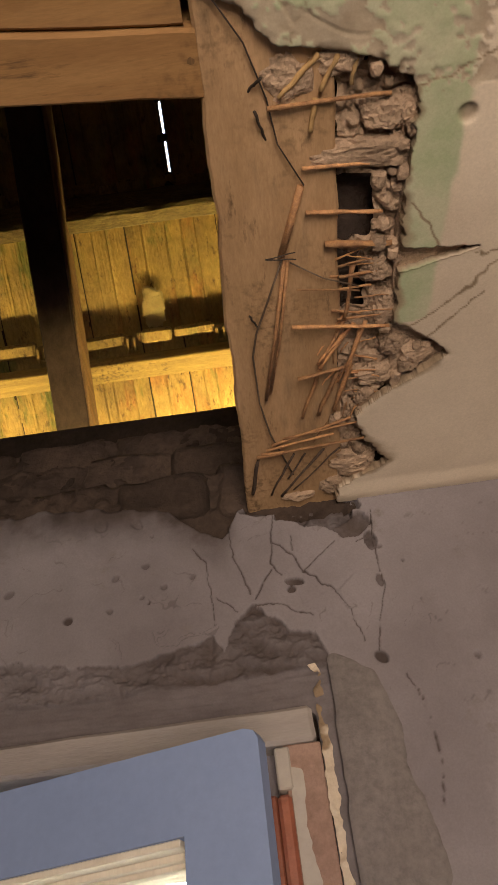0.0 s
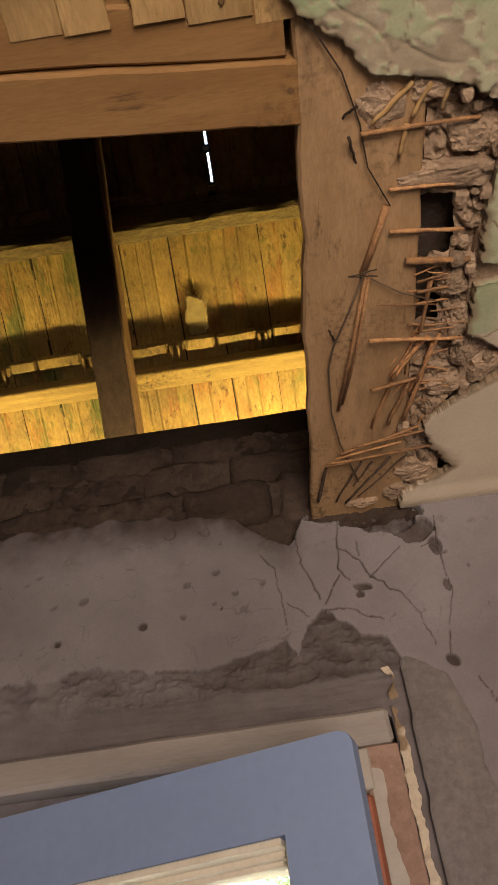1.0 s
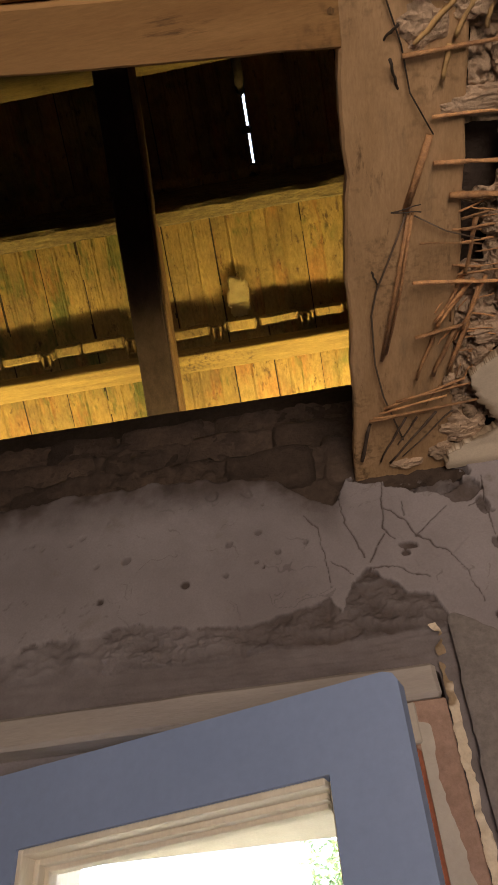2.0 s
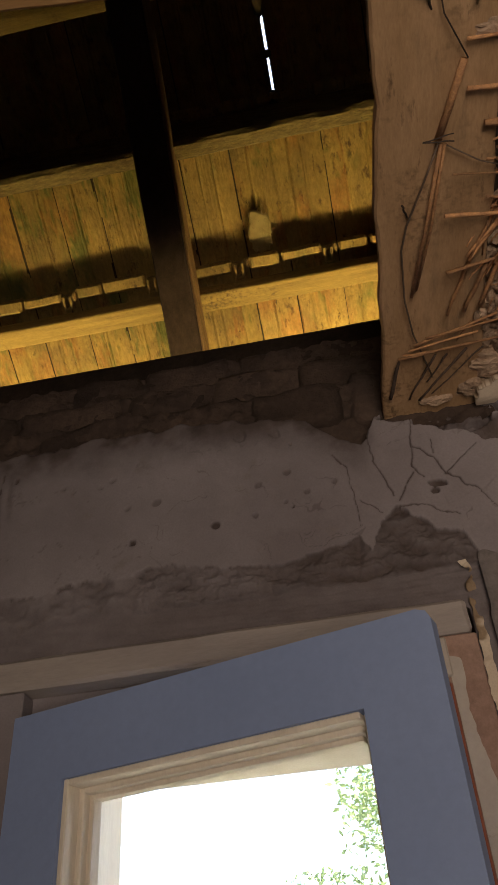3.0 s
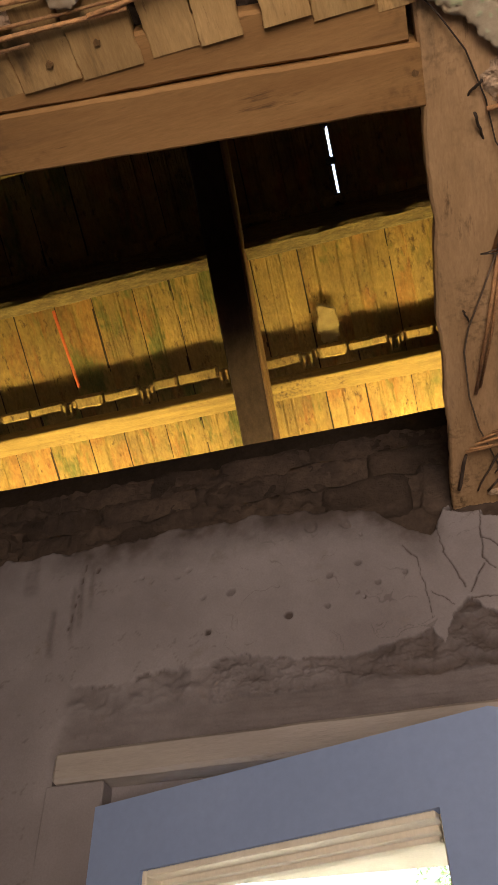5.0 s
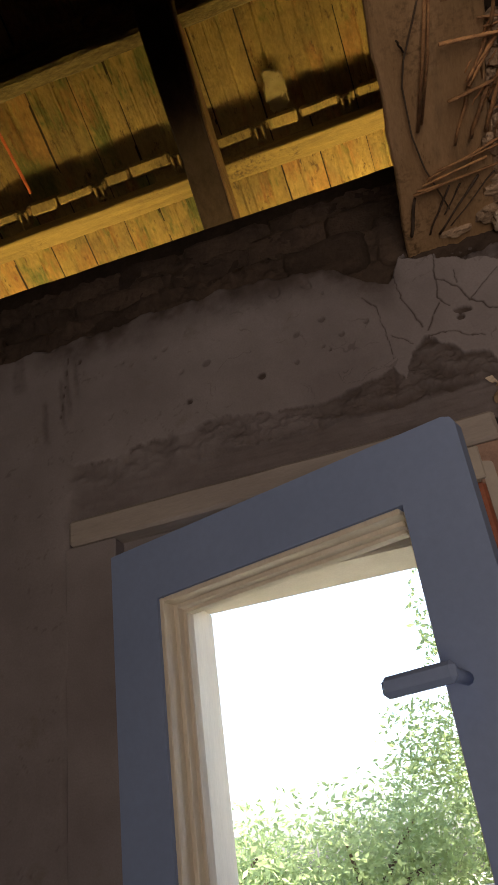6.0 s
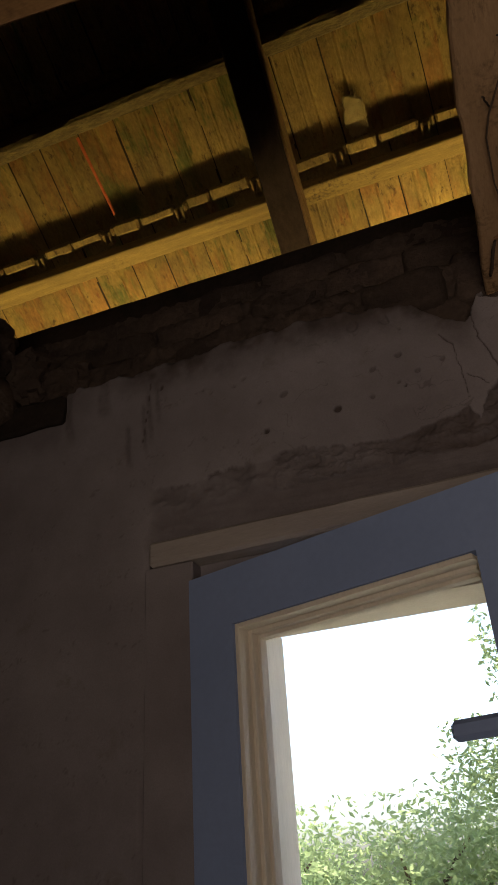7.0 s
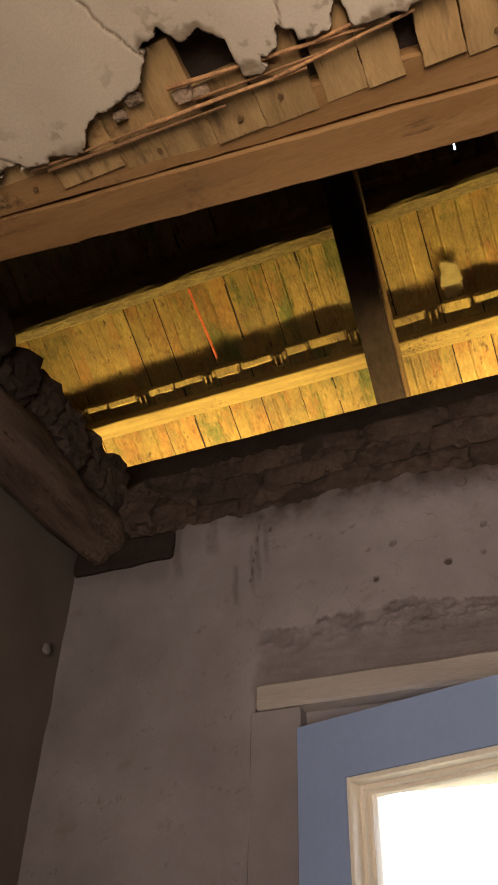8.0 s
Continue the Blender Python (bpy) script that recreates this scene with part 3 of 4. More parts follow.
thing("ceiling", b, M_CEIL, "plain cream plaster ceiling", "ceiling", kind="structure")

# ---- timbers of the ceiling ----
def ragged_board(name, x0, x1, y0, y1, z0, z1, material, label, category, ragged=0.004, along="y", seed=0.0, bev=0.003, skew=0.0, parent=None):
    """A board with uneven long edges."""
    b = bmesh.new()
    n = 60
    rings = []
    for i in range(n + 1):
        t = i / n
        ja = ragged * (noise.noise(Vector((t * 9, seed, 0))) + 0.6 * noise.noise(Vector((t * 31, seed, 4))))
        jb = ragged * (noise.noise(Vector((t * 9, seed, 9))) + 0.6 * noise.noise(Vector((t * 31, seed, 7))))
        bow = 0.0015 * math.sin(t * 7 + seed)
        if along == "y":
            ja += skew * (1 - t)
            y = y0 + (y1 - y0) * t
            q = [(x0 + ja, y, z0 + bow + bev), (x0 + ja + bev, y, z0 + bow), (x1 + jb - bev, y, z0 + bow), (x1 + jb, y, z0 + bow + bev), (x1 + jb, y, z1), (x0 + ja, y, z1)]
        else:
            x = x0 + (x1 - x0) * t
            ja += skew * (x - x1)
            jb += skew * (x - x1)
            q = [(x, y0 + ja, z0 + bow + bev), (x, y0 + ja + bev, z0 + bow), (x, y1 + jb - bev, z0 + bow), (x, y1 + jb, z0 + bow + bev), (x, y1 + jb, z1), (x, y0 + ja, z1)]
        rings.append([b.verts.new(p) for p in q])
    for i in range(n):
        for k in range(6):
            b.faces.new((rings[i][k], rings[i][(k + 1) % 6], rings[i + 1][(k + 1) % 6], rings[i + 1][k]))
    b.faces.new(rings[0])
    b.faces.new(rings[-1])
    return part(name, b, material, parent, label) if parent else thing(name, b, material, label, category)


plank = ragged_board("ceiling_plank", 0.257, 0.398, -1.0, 0.03, CEILING, CEILING + 0.018, M_PLANK, "pale sawn plank with a ragged edge, bared of plaster", "plank", 0.006, seed=2.0, skew=0.030)
cross = ragged_board("cross_beam", LEFT - 0.1, 0.279, -0.676, -0.616, CEILING - 0.002, CEILING + 0.09, M_CROSS, "orange-brown sawn cross beam with a long crack", "beam", 0.002, "x", seed=5.0, skew=0.10)
strip = ragged_board("nailing_strip", LEFT - 0.1, 0.27, -0.728, -0.6785, CEILING - 0.001, CEILING + 0.06, M_CROSS, "narrow wooden strip along the cross beam", "beam", 0.002, "x", seed=8.0, skew=0.10, parent=cross)

# ---- roof ----
SLOPE = radians(35)
RY, RZ = 0.3575, 3.18


def roof_z(y):
    return RZ - math.tan(SLOPE) * (y - RY)


def on_roof(x, s, h):
    """x along the wall, s down the slope from the lower batten, h under the tiles."""
    return Vector((x, RY + s * math.cos(SLOPE) - h * math.sin(SLOPE), RZ - s * math.sin(SLOPE) - h * math.cos(SLOPE)))


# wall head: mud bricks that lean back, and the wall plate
thing("wall_plate", beam((LEFT - 0.6, 0.330, 2.834), (1.6, 0.330, 2.812), 0.12, 0.10, 60, 0.004, 3.0), M_DARKWOOD, "sooty timber wall plate on top of the wall, coloured darker for shade", "beam")
head = wall_boxes("wall_head", [(LEFT - 0.6, RIGHT + 0.3, 0.19, THICK + 0.04, 2.40, 2.69), (LEFT - 0.6, RIGHT + 0.3, 0.09, 0.19, 2.40, 2.55), (LEFT - 0.6, RIGHT + 0.3, 0.30, THICK + 0.03, 2.69, 2.775)], M_MUD, "sooty wall head, coloured darker for the shade under the eaves")


def head_mortar(x, z):
    n1, n2 = fbm(x, z, 14, 2.6), fbm(x, z, 50, 6.1)
    c = (z - 2.405) / 0.103
    step = max(0.0, math.floor(c) + smoothstep(0.86, 1.0, c - math.floor(c)))
    return (x, 0.022 + 0.060 * step + 0.012 * n1 + 0.009 * n2, z), 0.0


relief("wall_head_mortar", -0.85, 0.9, 2.37, 2.70, 0.0055, head_mortar, M_MUD, "sooty clay mortar between the mud bricks, coloured darker for shade", "wall")
rnd = random.Random(11)
for course in range(3):
    x = -0.86 - 0.09 * course
    z0 = 2.405 + 0.103 * course
    while x < 0.8:
        w = rnd.uniform(0.15, 0.21)
        y0 = 0.02 + 0.060 * course + rnd.uniform(-0.006, 0.006)
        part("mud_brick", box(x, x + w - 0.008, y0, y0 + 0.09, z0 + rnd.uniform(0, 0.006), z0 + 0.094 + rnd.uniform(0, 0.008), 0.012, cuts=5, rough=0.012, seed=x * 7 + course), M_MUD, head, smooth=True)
        x += w

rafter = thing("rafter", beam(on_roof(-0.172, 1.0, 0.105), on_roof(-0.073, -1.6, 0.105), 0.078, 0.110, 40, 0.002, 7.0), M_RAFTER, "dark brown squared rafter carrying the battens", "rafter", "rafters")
# paler strip put on to stand for the rafter's side catching eaves light
part("side_lath", beam(on_roof(-0.1295, 1.0, 0.105), on_roof(-0.0305, -1.6, 0.105), 0.007, 0.096, 40, 0.0012, 9.0, 0.002), M_LIT_SIDE_KNOT, rafter, "paler strip standing in for the rafter's lit side")
for x in (-1.15, 0.80, 1.65):
    copy_thing(rafter, pose(x, 0, 0))

roof = tagged(new("roof"), "old roof of interlocking clay tiles on battens, seen from below", "roof", "", "structure")
GAUGE = 0.357
for i, s in enumerate([-4 * GAUGE, -3 * GAUGE, -2 * GAUGE, -GAUGE, 0.0, GAUGE, 2 * GAUGE]):
    if i == 3:
        continue
    part("batten", beam(on_roof(-1.7, s + 0.028, 0.016), on_roof(1.9, s + 0.028, 0.016), 0.060, 0.030, 70, 0.0015, i * 3.3, 0.003), M_BATTEN, roof)


part("purlin", beam(on_roof(-1.7, -GAUGE + 0.012, 0.045), on_roof(1.9, -GAUGE + 0.012, 0.045), 0.046, 0.090, 160, 0.0035, 21.0, 0.008), M_PURLIN, roof, "rough bark-edged purlin")


def tile_mesh(seed):
    """An interlocking clay tile from below: a stepped pan with pressed ribs, side joints coloured dark for the shade in
    their gaps, a rim and a hollow nib at its head.
    """
    rnd = random.Random(seed)
    b = bmesh.new()
    w, n = 0.2262, 72
    ribs = [(0.20 + rnd.uniform(-0.02, 0.02), 0.0045), (0.47 + rnd.uniform(-0.03, 0.03), rnd.choice((0.0015, 0.004))), (0.62 + rnd.uniform(-0.03, 0.03), 0.003), (0.80 + rnd.uniform(-0.03, 0.02), 0.0045)]
    level = [rnd.uniform(-0.002, 0.002) for _ in range(5)]
    shaded_groove = rnd.random() < 0.5
    moss = 0.05 if seed in (2, 5) else 0.5
    red, wet = [], []
    rows = []
    steps = [-0.05, -0.03, -0.015] + [0.0125 * q for q in range(0, 29)] + [0.358, 0.366]
    for s in steps:
        row = []
        for i in range(n + 1):
            u = i / n
            wob = 0.006 * noise.noise(Vector((s * 10, u * 3, seed)))
            z = 0.0
            for q, deep in ribs:
                v = u - q - wob
                z += deep * max(0.0, 1 - abs(v) / 0.016) - 0.0022 * max(0.0, 1 - abs(v + 0.024) / 0.010)
            z += level[sum(u > q for q, _ in ribs)]
            edge = min(u, 1 - u)
            z -= 0.006 * max(0.0, 1 - edge / 0.012)
            z += 0.0009 * noise.noise(Vector((u * 70, s * 2.5, seed))) + 0.0016 * noise.noise(Vector((u * 9, s * 22, seed))) + 0.0008 * noise.noise(Vector((u * 40, s * 90, seed)))
            z += -0.002 - 0.02 * (s / 0.36)
            strip = sum(u > q for q, _ in ribs)
            patch = noise.noise(Vector((strip * 3.7 + u * 2, s * 7, seed * 2.1))) + 0.35 * noise.noise(Vector((u * 26, s * 45, seed)))
            green = noise.noise(Vector((u * 3.5, s * 6, seed + 20))) + 0.5 * noise.noise(Vector((u * 30, s * 50, seed + 9)))
            red += [0.5 * smoothstep(0.15, 0.6, patch)] * 2
            wet += [0.9 * smoothstep(moss, moss + 0.35, green)] * 2
            row.append((b.verts.new(((u - 0.5) * w, s, z)), b.verts.new(((u - 0.5) * w, s, -0.026 - 0.02 * (s / 0.36)))))
        rows.append(row)
    for r0, r1, s in zip(rows, rows[1:], steps):
        for i in range(n):
            f = b.faces.new((r0[i][0], r0[i + 1][0], r1[i + 1][0], r1[i][0]))
            u = (i + 0.5) / n
            # shade in the side gaps and in one groove, set as dark faces
            if min(u, 1 - u) < 0.010 + 0.008 * noise.noise(Vector((s * 16, u * 3, seed))):
                f.material_index = 1
            if shaded_groove and abs(u - ribs[1][0] + 0.024) < 0.008 + 0.012 * noise.noise(Vector((s * 13, 4.0, seed))):
                f.material_index = 1
    for a, c in ((rows[0][0], rows[0][n]), (rows[-1][0], rows[-1][n])):
        b.faces.new((a[0], a[1], c[1], c[0]))
    b.faces.new((rows[0][0][1], rows[-1][0][1], rows[-1][n][1], rows[0][n][1]))
    for k in (0, n):
        b.faces.new((rows[0][k][0], rows[-1][k][0], rows[-1][k][1], rows[0][k][1]))
    # broken head rim and hollow nib
    cut = rnd.uniform(-0.045, -0.02)
    for x0, x1 in ((-w / 2 + 0.003, cut - 0.003), (cut + 0.003, 0.070), (0.100, w / 2 - 0.002)):
        box(x0, x1, -0.060 + rnd.uniform(-0.003, 0.003), -0.030 + rnd.uniform(-0.003, 0.003), -0.020, 0.023 + rnd.uniform(-0.004, 0.003), 0.006, bm=b, cuts=3, rough=0.0028, seed=seed * 5 + x0 * 40)
    box(0.074, 0.096, -0.050, -0.038, -0.020, 0.010, 0.003, bm=b)
    box(0.073, 0.080, -0.048, -0.012, -0.010, 0.025, 0.002, bm=b)
    box(0.091, 0.098, -0.048, -0.012, -0.010, 0.025, 0.002, bm=b)
    box(0.079, 0.092, -0.019, -0.010, -0.010, 0.024, 0.0025, bm=b)
    me = mesh_of("tile", b, M_TILE)
    me.materials.append(M_JOINT)
    for key, values in (("bare", red), ("paint", wet)):
        me.attributes.new(key, 'FLOAT', 'POINT').data.foreach_set("value", values + [0.0] * (len(me.vertices) - len(values)))
    return me


tiles = [tile_mesh(k) for k in range(7)]
down = Matrix(((1, 0, 0), (0, math.cos(SLOPE), -math.sin(SLOPE)), (0, -math.sin(SLOPE), -math.cos(SLOPE)))).to_4x4()
rnd = random.Random(4)
for row in range(-6, 3):
    for k in range(-8, 9):
        x = 0.151 + 0.2225 * k + rnd.uniform(-0.0012, 0.0012)
        if row == -2:
            x = 0.0535 + 0.2225 * k + (0.0105 if k >= 1 else 0.0)
        m = Matrix.Translation(on_roof(x, row * GAUGE, 0.0)) @ down @ pose(0, rnd.uniform(-0.004, 0.004), 0.0012 * (k % 2) + rnd.uniform(-0.0005, 0.0005), 0, 0, rnd.uniform(-0.2, 0.2))
        kind = rnd.randrange(7)
        if row == -1 and k in (-3, -2):
            kind = 2 if k == -3 else 5
        elif kind in (2, 5) and row == -1:
            kind = 3
        shared("roof_tile", tiles[kind], roof, m)

# dark plugs added to shorten and pinch the slit of sky
for s0, size in ((-0.625, 0.068), (-0.497, 0.003), (-0.395, 0.026)):
    part("mortar_dab", lump(on_roof(0.166, s0, -0.004), (0.014, size * 0.82, 0.022 + size * 0.5), 30 + s0, 3, 0.2), M_JOINT, roof, "dark plug added to cut short the slit of sky between tiles", True)
# coloured strip in place of the red light showing through a gap
part("tile_sliver", beam(on_roof(-0.629, -0.30, 0.002), on_roof(-0.610, -0.085, 0.012), 0.007, 0.006, 4, 0.001, 1.0, 0.001), M_RED_GAP, roof, "red strip standing in for light through a gap between tiles")
# unseen boards, added to block stray daylight around the eaves lamp
part("soffit_board", box(-1.9, 2.2, 0.40, 0.615, 2.545, 2.57, 0.003), M_DARKWOOD, roof, "unseen board added to block daylight at the eaves")
part("soffit_board", box(-1.9, 2.2, 0.645, 1.30, 2.545, 2.57, 0.003), M_DARKWOOD, roof, "unseen board added to block daylight at the eaves")
b = bmesh.new()
rim, mid = [], []
for k in range(48):
    an = k * math.pi / 24
    r = 1 + 0.35 * noise.noise(Vector((math.cos(an) * 1.3, math.sin(an) * 1.3, 6.0))) + 0.22 * noise.noise(Vector((math.cos(an) * 5, math.sin(an) * 5, 2.0)))
    px, py = (math.copysign(abs(q) ** 0.7, q) for q in (math.cos(an), math.sin(an)))
    wide = 0.030 + 0.003 * math.sin(an)
    rim.append(b.verts.new((r * wide * px, r * 0.046 * py, 0.0)))
    mid.append(b.verts.new((0.86 * r * wide * px, 0.9 * r * 0.046 * py, 0.004 + 0.0015 * noise.noise(Vector((k, 0, 3.0))))))
b.faces.new(mid)
for k in range(48):
    b.faces.new((rim[k], rim[(k + 1) % 48], mid[(k + 1) % 48], mid[k]))
patch = part("mortar_patch", b, M_MORTAR, roof, "pale yellow mortar smeared on a tile")
patch.matrix_basis = Matrix.Translation(on_roof(0.082, -0.112, 0.002)) @ down
# unseen gables and far slope, added to keep sun out of the attic
wall_boxes("gable", [(-2.0, -1.85, -3.9, 1.0, 2.38, 5.0), (2.2, 2.35, -3.9, 1.0, 2.38, 5.0)], M_MUD, "unseen gable wall added to keep sun out of the attic")
b = bmesh.new()
vs = [b.verts.new(p) for p in ((-2.1, -1.40, 4.47), (2.4, -1.40, 4.47), (2.4, -4.2, 2.4), (-2.1, -4.2, 2.4))]
low = [b.verts.new(v.co - Vector((0, 0, 0.08))) for v in vs]
b.faces.new(vs), b.faces.new(low)
for k in range(4):
    b.faces.new((vs[k], vs[(k + 1) % 4], low[(k + 1) % 4], low[k]))
thing("roof_south", b, M_TILE, "unseen far roof slope added to keep the sun out", "roof", kind="structure")

# ---- left corner ----
thing("log_beam", tube([(-0.685 - 0.01 * math.sin(i * 0.7), 0.03 - i * 0.06, 2.44 + 0.004 * math.sin(i)) for i in range(16)], 0.058, 18, 0.0, 0.28, 3.0), M_LOG, "weathered round log carrying the ceiling beside the wall", "log", smooth=True)
thing("bearing_block", box(LEFT, -0.525, -0.012, 0.16, 2.366, 2.425, 0.006, cuts=4, rough=0.007), M_DARKWOOD, "dark timber block bedded under the log", "beam")

# ---- window ----
W_ANGLE = -17.2
window = tagged(new("window_sash"), "blue-grey casement sash standing open into the room, window glare in its colour", "window")
window.matrix_basis = pose(-0.265, -0.022, 0, 0, 0, W_ANGLE)
SW, Z0, Z1 = 0.532, 1.435, 2.0
OX0, OX1, OZ0, OZ1 = 0.081, 0.449, 1.516, 1.915
b = bmesh.new()
ring = []
for y in (0.0, 0.02):
    out = [b.verts.new(p) for p in ((0, y, Z0), (SW, y, Z0), (SW, y, Z1 - 0.012), (SW - 0.004, y, Z1 - 0.004), (SW - 0.014, y, Z1), (0, y, Z1))]
    inn = [b.verts.new(p) for p in ((OX0, y, OZ0), (OX1, y, OZ0), (OX1, y, OZ1), (OX1 - 0.001, y, OZ1), (OX1 - 0.002, y, OZ1), (OX0, y, OZ1))]
    for k in range(6):
        b.faces.new((out[k], out[(k + 1) % 6], inn[(k + 1) % 6], inn[k]))
    ring.append((out, inn))
for k in range(6):
    b.faces.new((ring[0][0][k], ring[1][0][k], ring[1][0][(k + 1) % 6], ring[0][0][(k + 1) % 6]))
    b.faces.new((ring[0][1][k], ring[1][1][k], ring[1][1][(k + 1) % 6], ring[0][1][(k + 1) % 6]))
part("sash_frame", b, M_SASH, window)
for k, (d0, y0, y1) in enumerate(((0.0, 0.004, 0.05), (0.006, 0.026, 0.052), (0.011, 0.038, 0.054))):
    e = d0 + 0.007
    part("glazing_bead", box(OX0 + d0, OX0 + e, y0, y1, OZ0 + d0, OZ1 - d0, 0.0012), M_FRAME, window, "worn white glazing bead")
    part("glazing_bead", box(OX1 - e, OX1 - d0, y0 + 0.012, y1, OZ0 + d0, OZ1 - d0, 0.0012), M_FRAME, window, "worn white glazing bead")
    part("glazing_bead", box(OX0 + e, OX1 - e, y0, y1, OZ1 - e, OZ1 - d0, 0.0012), M_FRAME, window, "worn white glazing bead")
    part("glazing_bead", box(OX0 + e, OX1 - e, y0, y1, OZ0 + d0, OZ0 + e, 0.0012), M_FRAME, window, "worn white glazing bead")
# lever handle, turned level
part("handle_neck", tube([(0.472, -0.002, 1.716), (0.472, -0.03, 1.716), (0.472, -0.046, 1.716)], 0.007, 10), M_SASH, window, smooth=True)
part("handle_lever", box(0.402, 0.480, -0.054, -0.040, 1.706, 1.727, 0.005), M_SASH, window)

casing = tagged(new("window_frame"), "cream painted window frame, its paint flaking to pink", "window")
part("head", box(-0.345, 0.304, -0.004, 0.05, 2.043, 2.086, 0.005, cuts=12, rough=0.0022), M_TRIM, casing)
jamb = part("jamb", box(0.262, 0.308, 0.002, 0.05, 1.40, 2.042, 0.002), M_PINK, casing, "pink undercoat of the jamb")
part("jamb", box(-0.352, -0.268, 0.000, 0.05, 1.40, 2.042, 0.002), M_WALL, casing)
part("moulding", box(0.250, 0.266, -0.006, 0.02, 1.40, 1.985, 0.004), M_RED, casing, "glossy red-brown moulding")
part("moulding", box(0.240, 0.250, 0.004, 0.03, 1.40, 1.988, 0.003), M_RED, casing, "glossy red-brown moulding")
part("corner_block", box(0.252, 0.270, -0.005, 0.02, 1.99, 2.038, 0.002), M_WHITE, casing)
part("rebate", box(-0.29, 0.262, 0.03, 0.10, 1.99, 2.043, 0.001), M_WALL, casing)
part("outer_head", box(-0.30, 0.30, 0.058, 0.16, 1.945, 2.07, 0.003), M_FRAME, casing)
part("outer_jamb", box(-0.30, -0.183, 0.058, 0.16, 1.42, 1.945, 0.003), M_FRAME, casing)
part("outer_jamb", box(0.235, 0.30, 0.058, 0.16, 1.42, 1.945, 0.003), M_FRAME, casing)
part("sill", box(-0.30, 0.30, 0.05, 0.30, 1.40, 1.53, 0.003), M_FRAME, casing)


def flaking(x, z):
    n1, n2 = fbm(x, z, 20, 4.0), fbm(x, z, 70, 2.0)
    if x > 0.287 + 0.008 * n1 + 0.003 * n2 - 0.006 * math.sin(z * 23) or z > 2.02 - 0.6 * (x - 0.268) + 0.006 * n1:
        return None
    return (x, -0.001 + 0.0006 * n2, z), 0.0


flakes = relief("paint_coat", 0.267, 0.302, 1.42, 2.035, 0.0025, flaking, M_WHITE, "", "", "")
flakes.parent = casing


def torn_edge(x, z):
    n1, n2 = fbm(x, z, 18, 6.0), fbm(x, z, 60, 3.0)
    if x < 0.309 + 0.003 * n1 + 0.003 * n2 or x > 0.322 + 0.004 * n1 + 0.005 * n2 or n1 + n2 > 0.6:
        return None
    return (x, 0.002 + 0.008 * abs(n1) + 0.004 * n2, z), smoothstep(0.0, 0.25, n1)


relief("torn_plaster", 0.296, 0.33, 1.3, 2.14, 0.0015, torn_edge, M_CEIL, "torn yellowish plaster edge beside the window frame", "plaster")

# ---- outside ----
thing("ground", box(-60, 60, 0.6, 120, -0.4, -0.3), M_GROUND, "dry grass ground outside the house", "ground", kind="structure")


def leafy(name, base, height, spread, count, seed, label):
    """A tapered trunk with limbs and a crown of many small leaves in clumps."""
    rn = random.Random(seed)
    root = tagged(new(name), label, "tree", "trees outside")
    root.matrix_basis = pose(*base)
    part("trunk", tube([(0.06 * math.sin(i * 1.3), 0.05 * math.cos(i), height * 0.8 * i / 8) for i in range(9)], 0.09, 8, 0.75, 0.2, seed), M_BARK, root)
    tips = []
    for k in range(9):
        an, h = rn.uniform(0, 6.28), height * rn.uniform(0.25, 0.75)
        tip = Vector((math.cos(an) * spread * rn.uniform(0.5, 0.9), math.sin(an) * spread * rn.uniform(0.5, 0.9), h + height * rn.uniform(0.1, 0.3)))
        start = Vector((0, 0, h))
        part("limb", tube([start.lerp(tip, q / 4) + Vector((0, 0, 0.05 * math.sin(q))) for q in range(5)], 0.035, 6, 0.8, 0.1, k), M_BARK, root)
        tips += [tip, start.lerp(tip, 0.6)]
    tips += [Vector((rn.uniform(-1, 1) * spread, rn.uniform(-1, 1) * spread, height * rn.uniform(0.2, 0.95))) for _ in range(16)]
    verts, faces = [], []
    for _ in range(count):
        c = rn.choice(tips) + Vector([max(-0.3, min(0.3, rn.gauss(0, 0.17))) for _ in range(3)])
        d = Vector((rn.gauss(0, 1), rn.gauss(0, 1), rn.gauss(-0.3, 0.7))).normalized()
        e = d.cross(Vector((rn.gauss(0, 1), rn.gauss(0, 1), rn.gauss(0, 1)))).normalized()
        ln = rn.uniform(0.032, 0.068)
        n = len(verts)
        verts += [c, c + d * ln * 0.5 + e * ln * 0.2, c + d * ln, c + d * ln * 0.5 - e * ln * 0.2]
        faces.append((n, n + 1, n + 2, n + 3))
    me = bpy.data.meshes.new("crown")
    me.from_pydata(verts, [], faces)
    me.materials.append(M_LEAF)
    crown = new("crown", me)
    crown.parent = root


leafy("bush", (-2.0, 4.6, -0.3), 2.25, 0.8, 22000, 1, "green leafy bush behind the house")
leafy("bush", (-0.9, 4.8, -0.3), 2.2, 0.8, 22000, 2, "green leafy bush behind the house")
leafy("tree", (0.40, 4.6, -0.3), 4.8, 0.66, 50000, 3, "taller green leafy tree behind the house")
leafy("bush", (-3.2, 5.4, -0.3), 2.5, 0.9, 18000, 4, "green leafy bush behind the house")

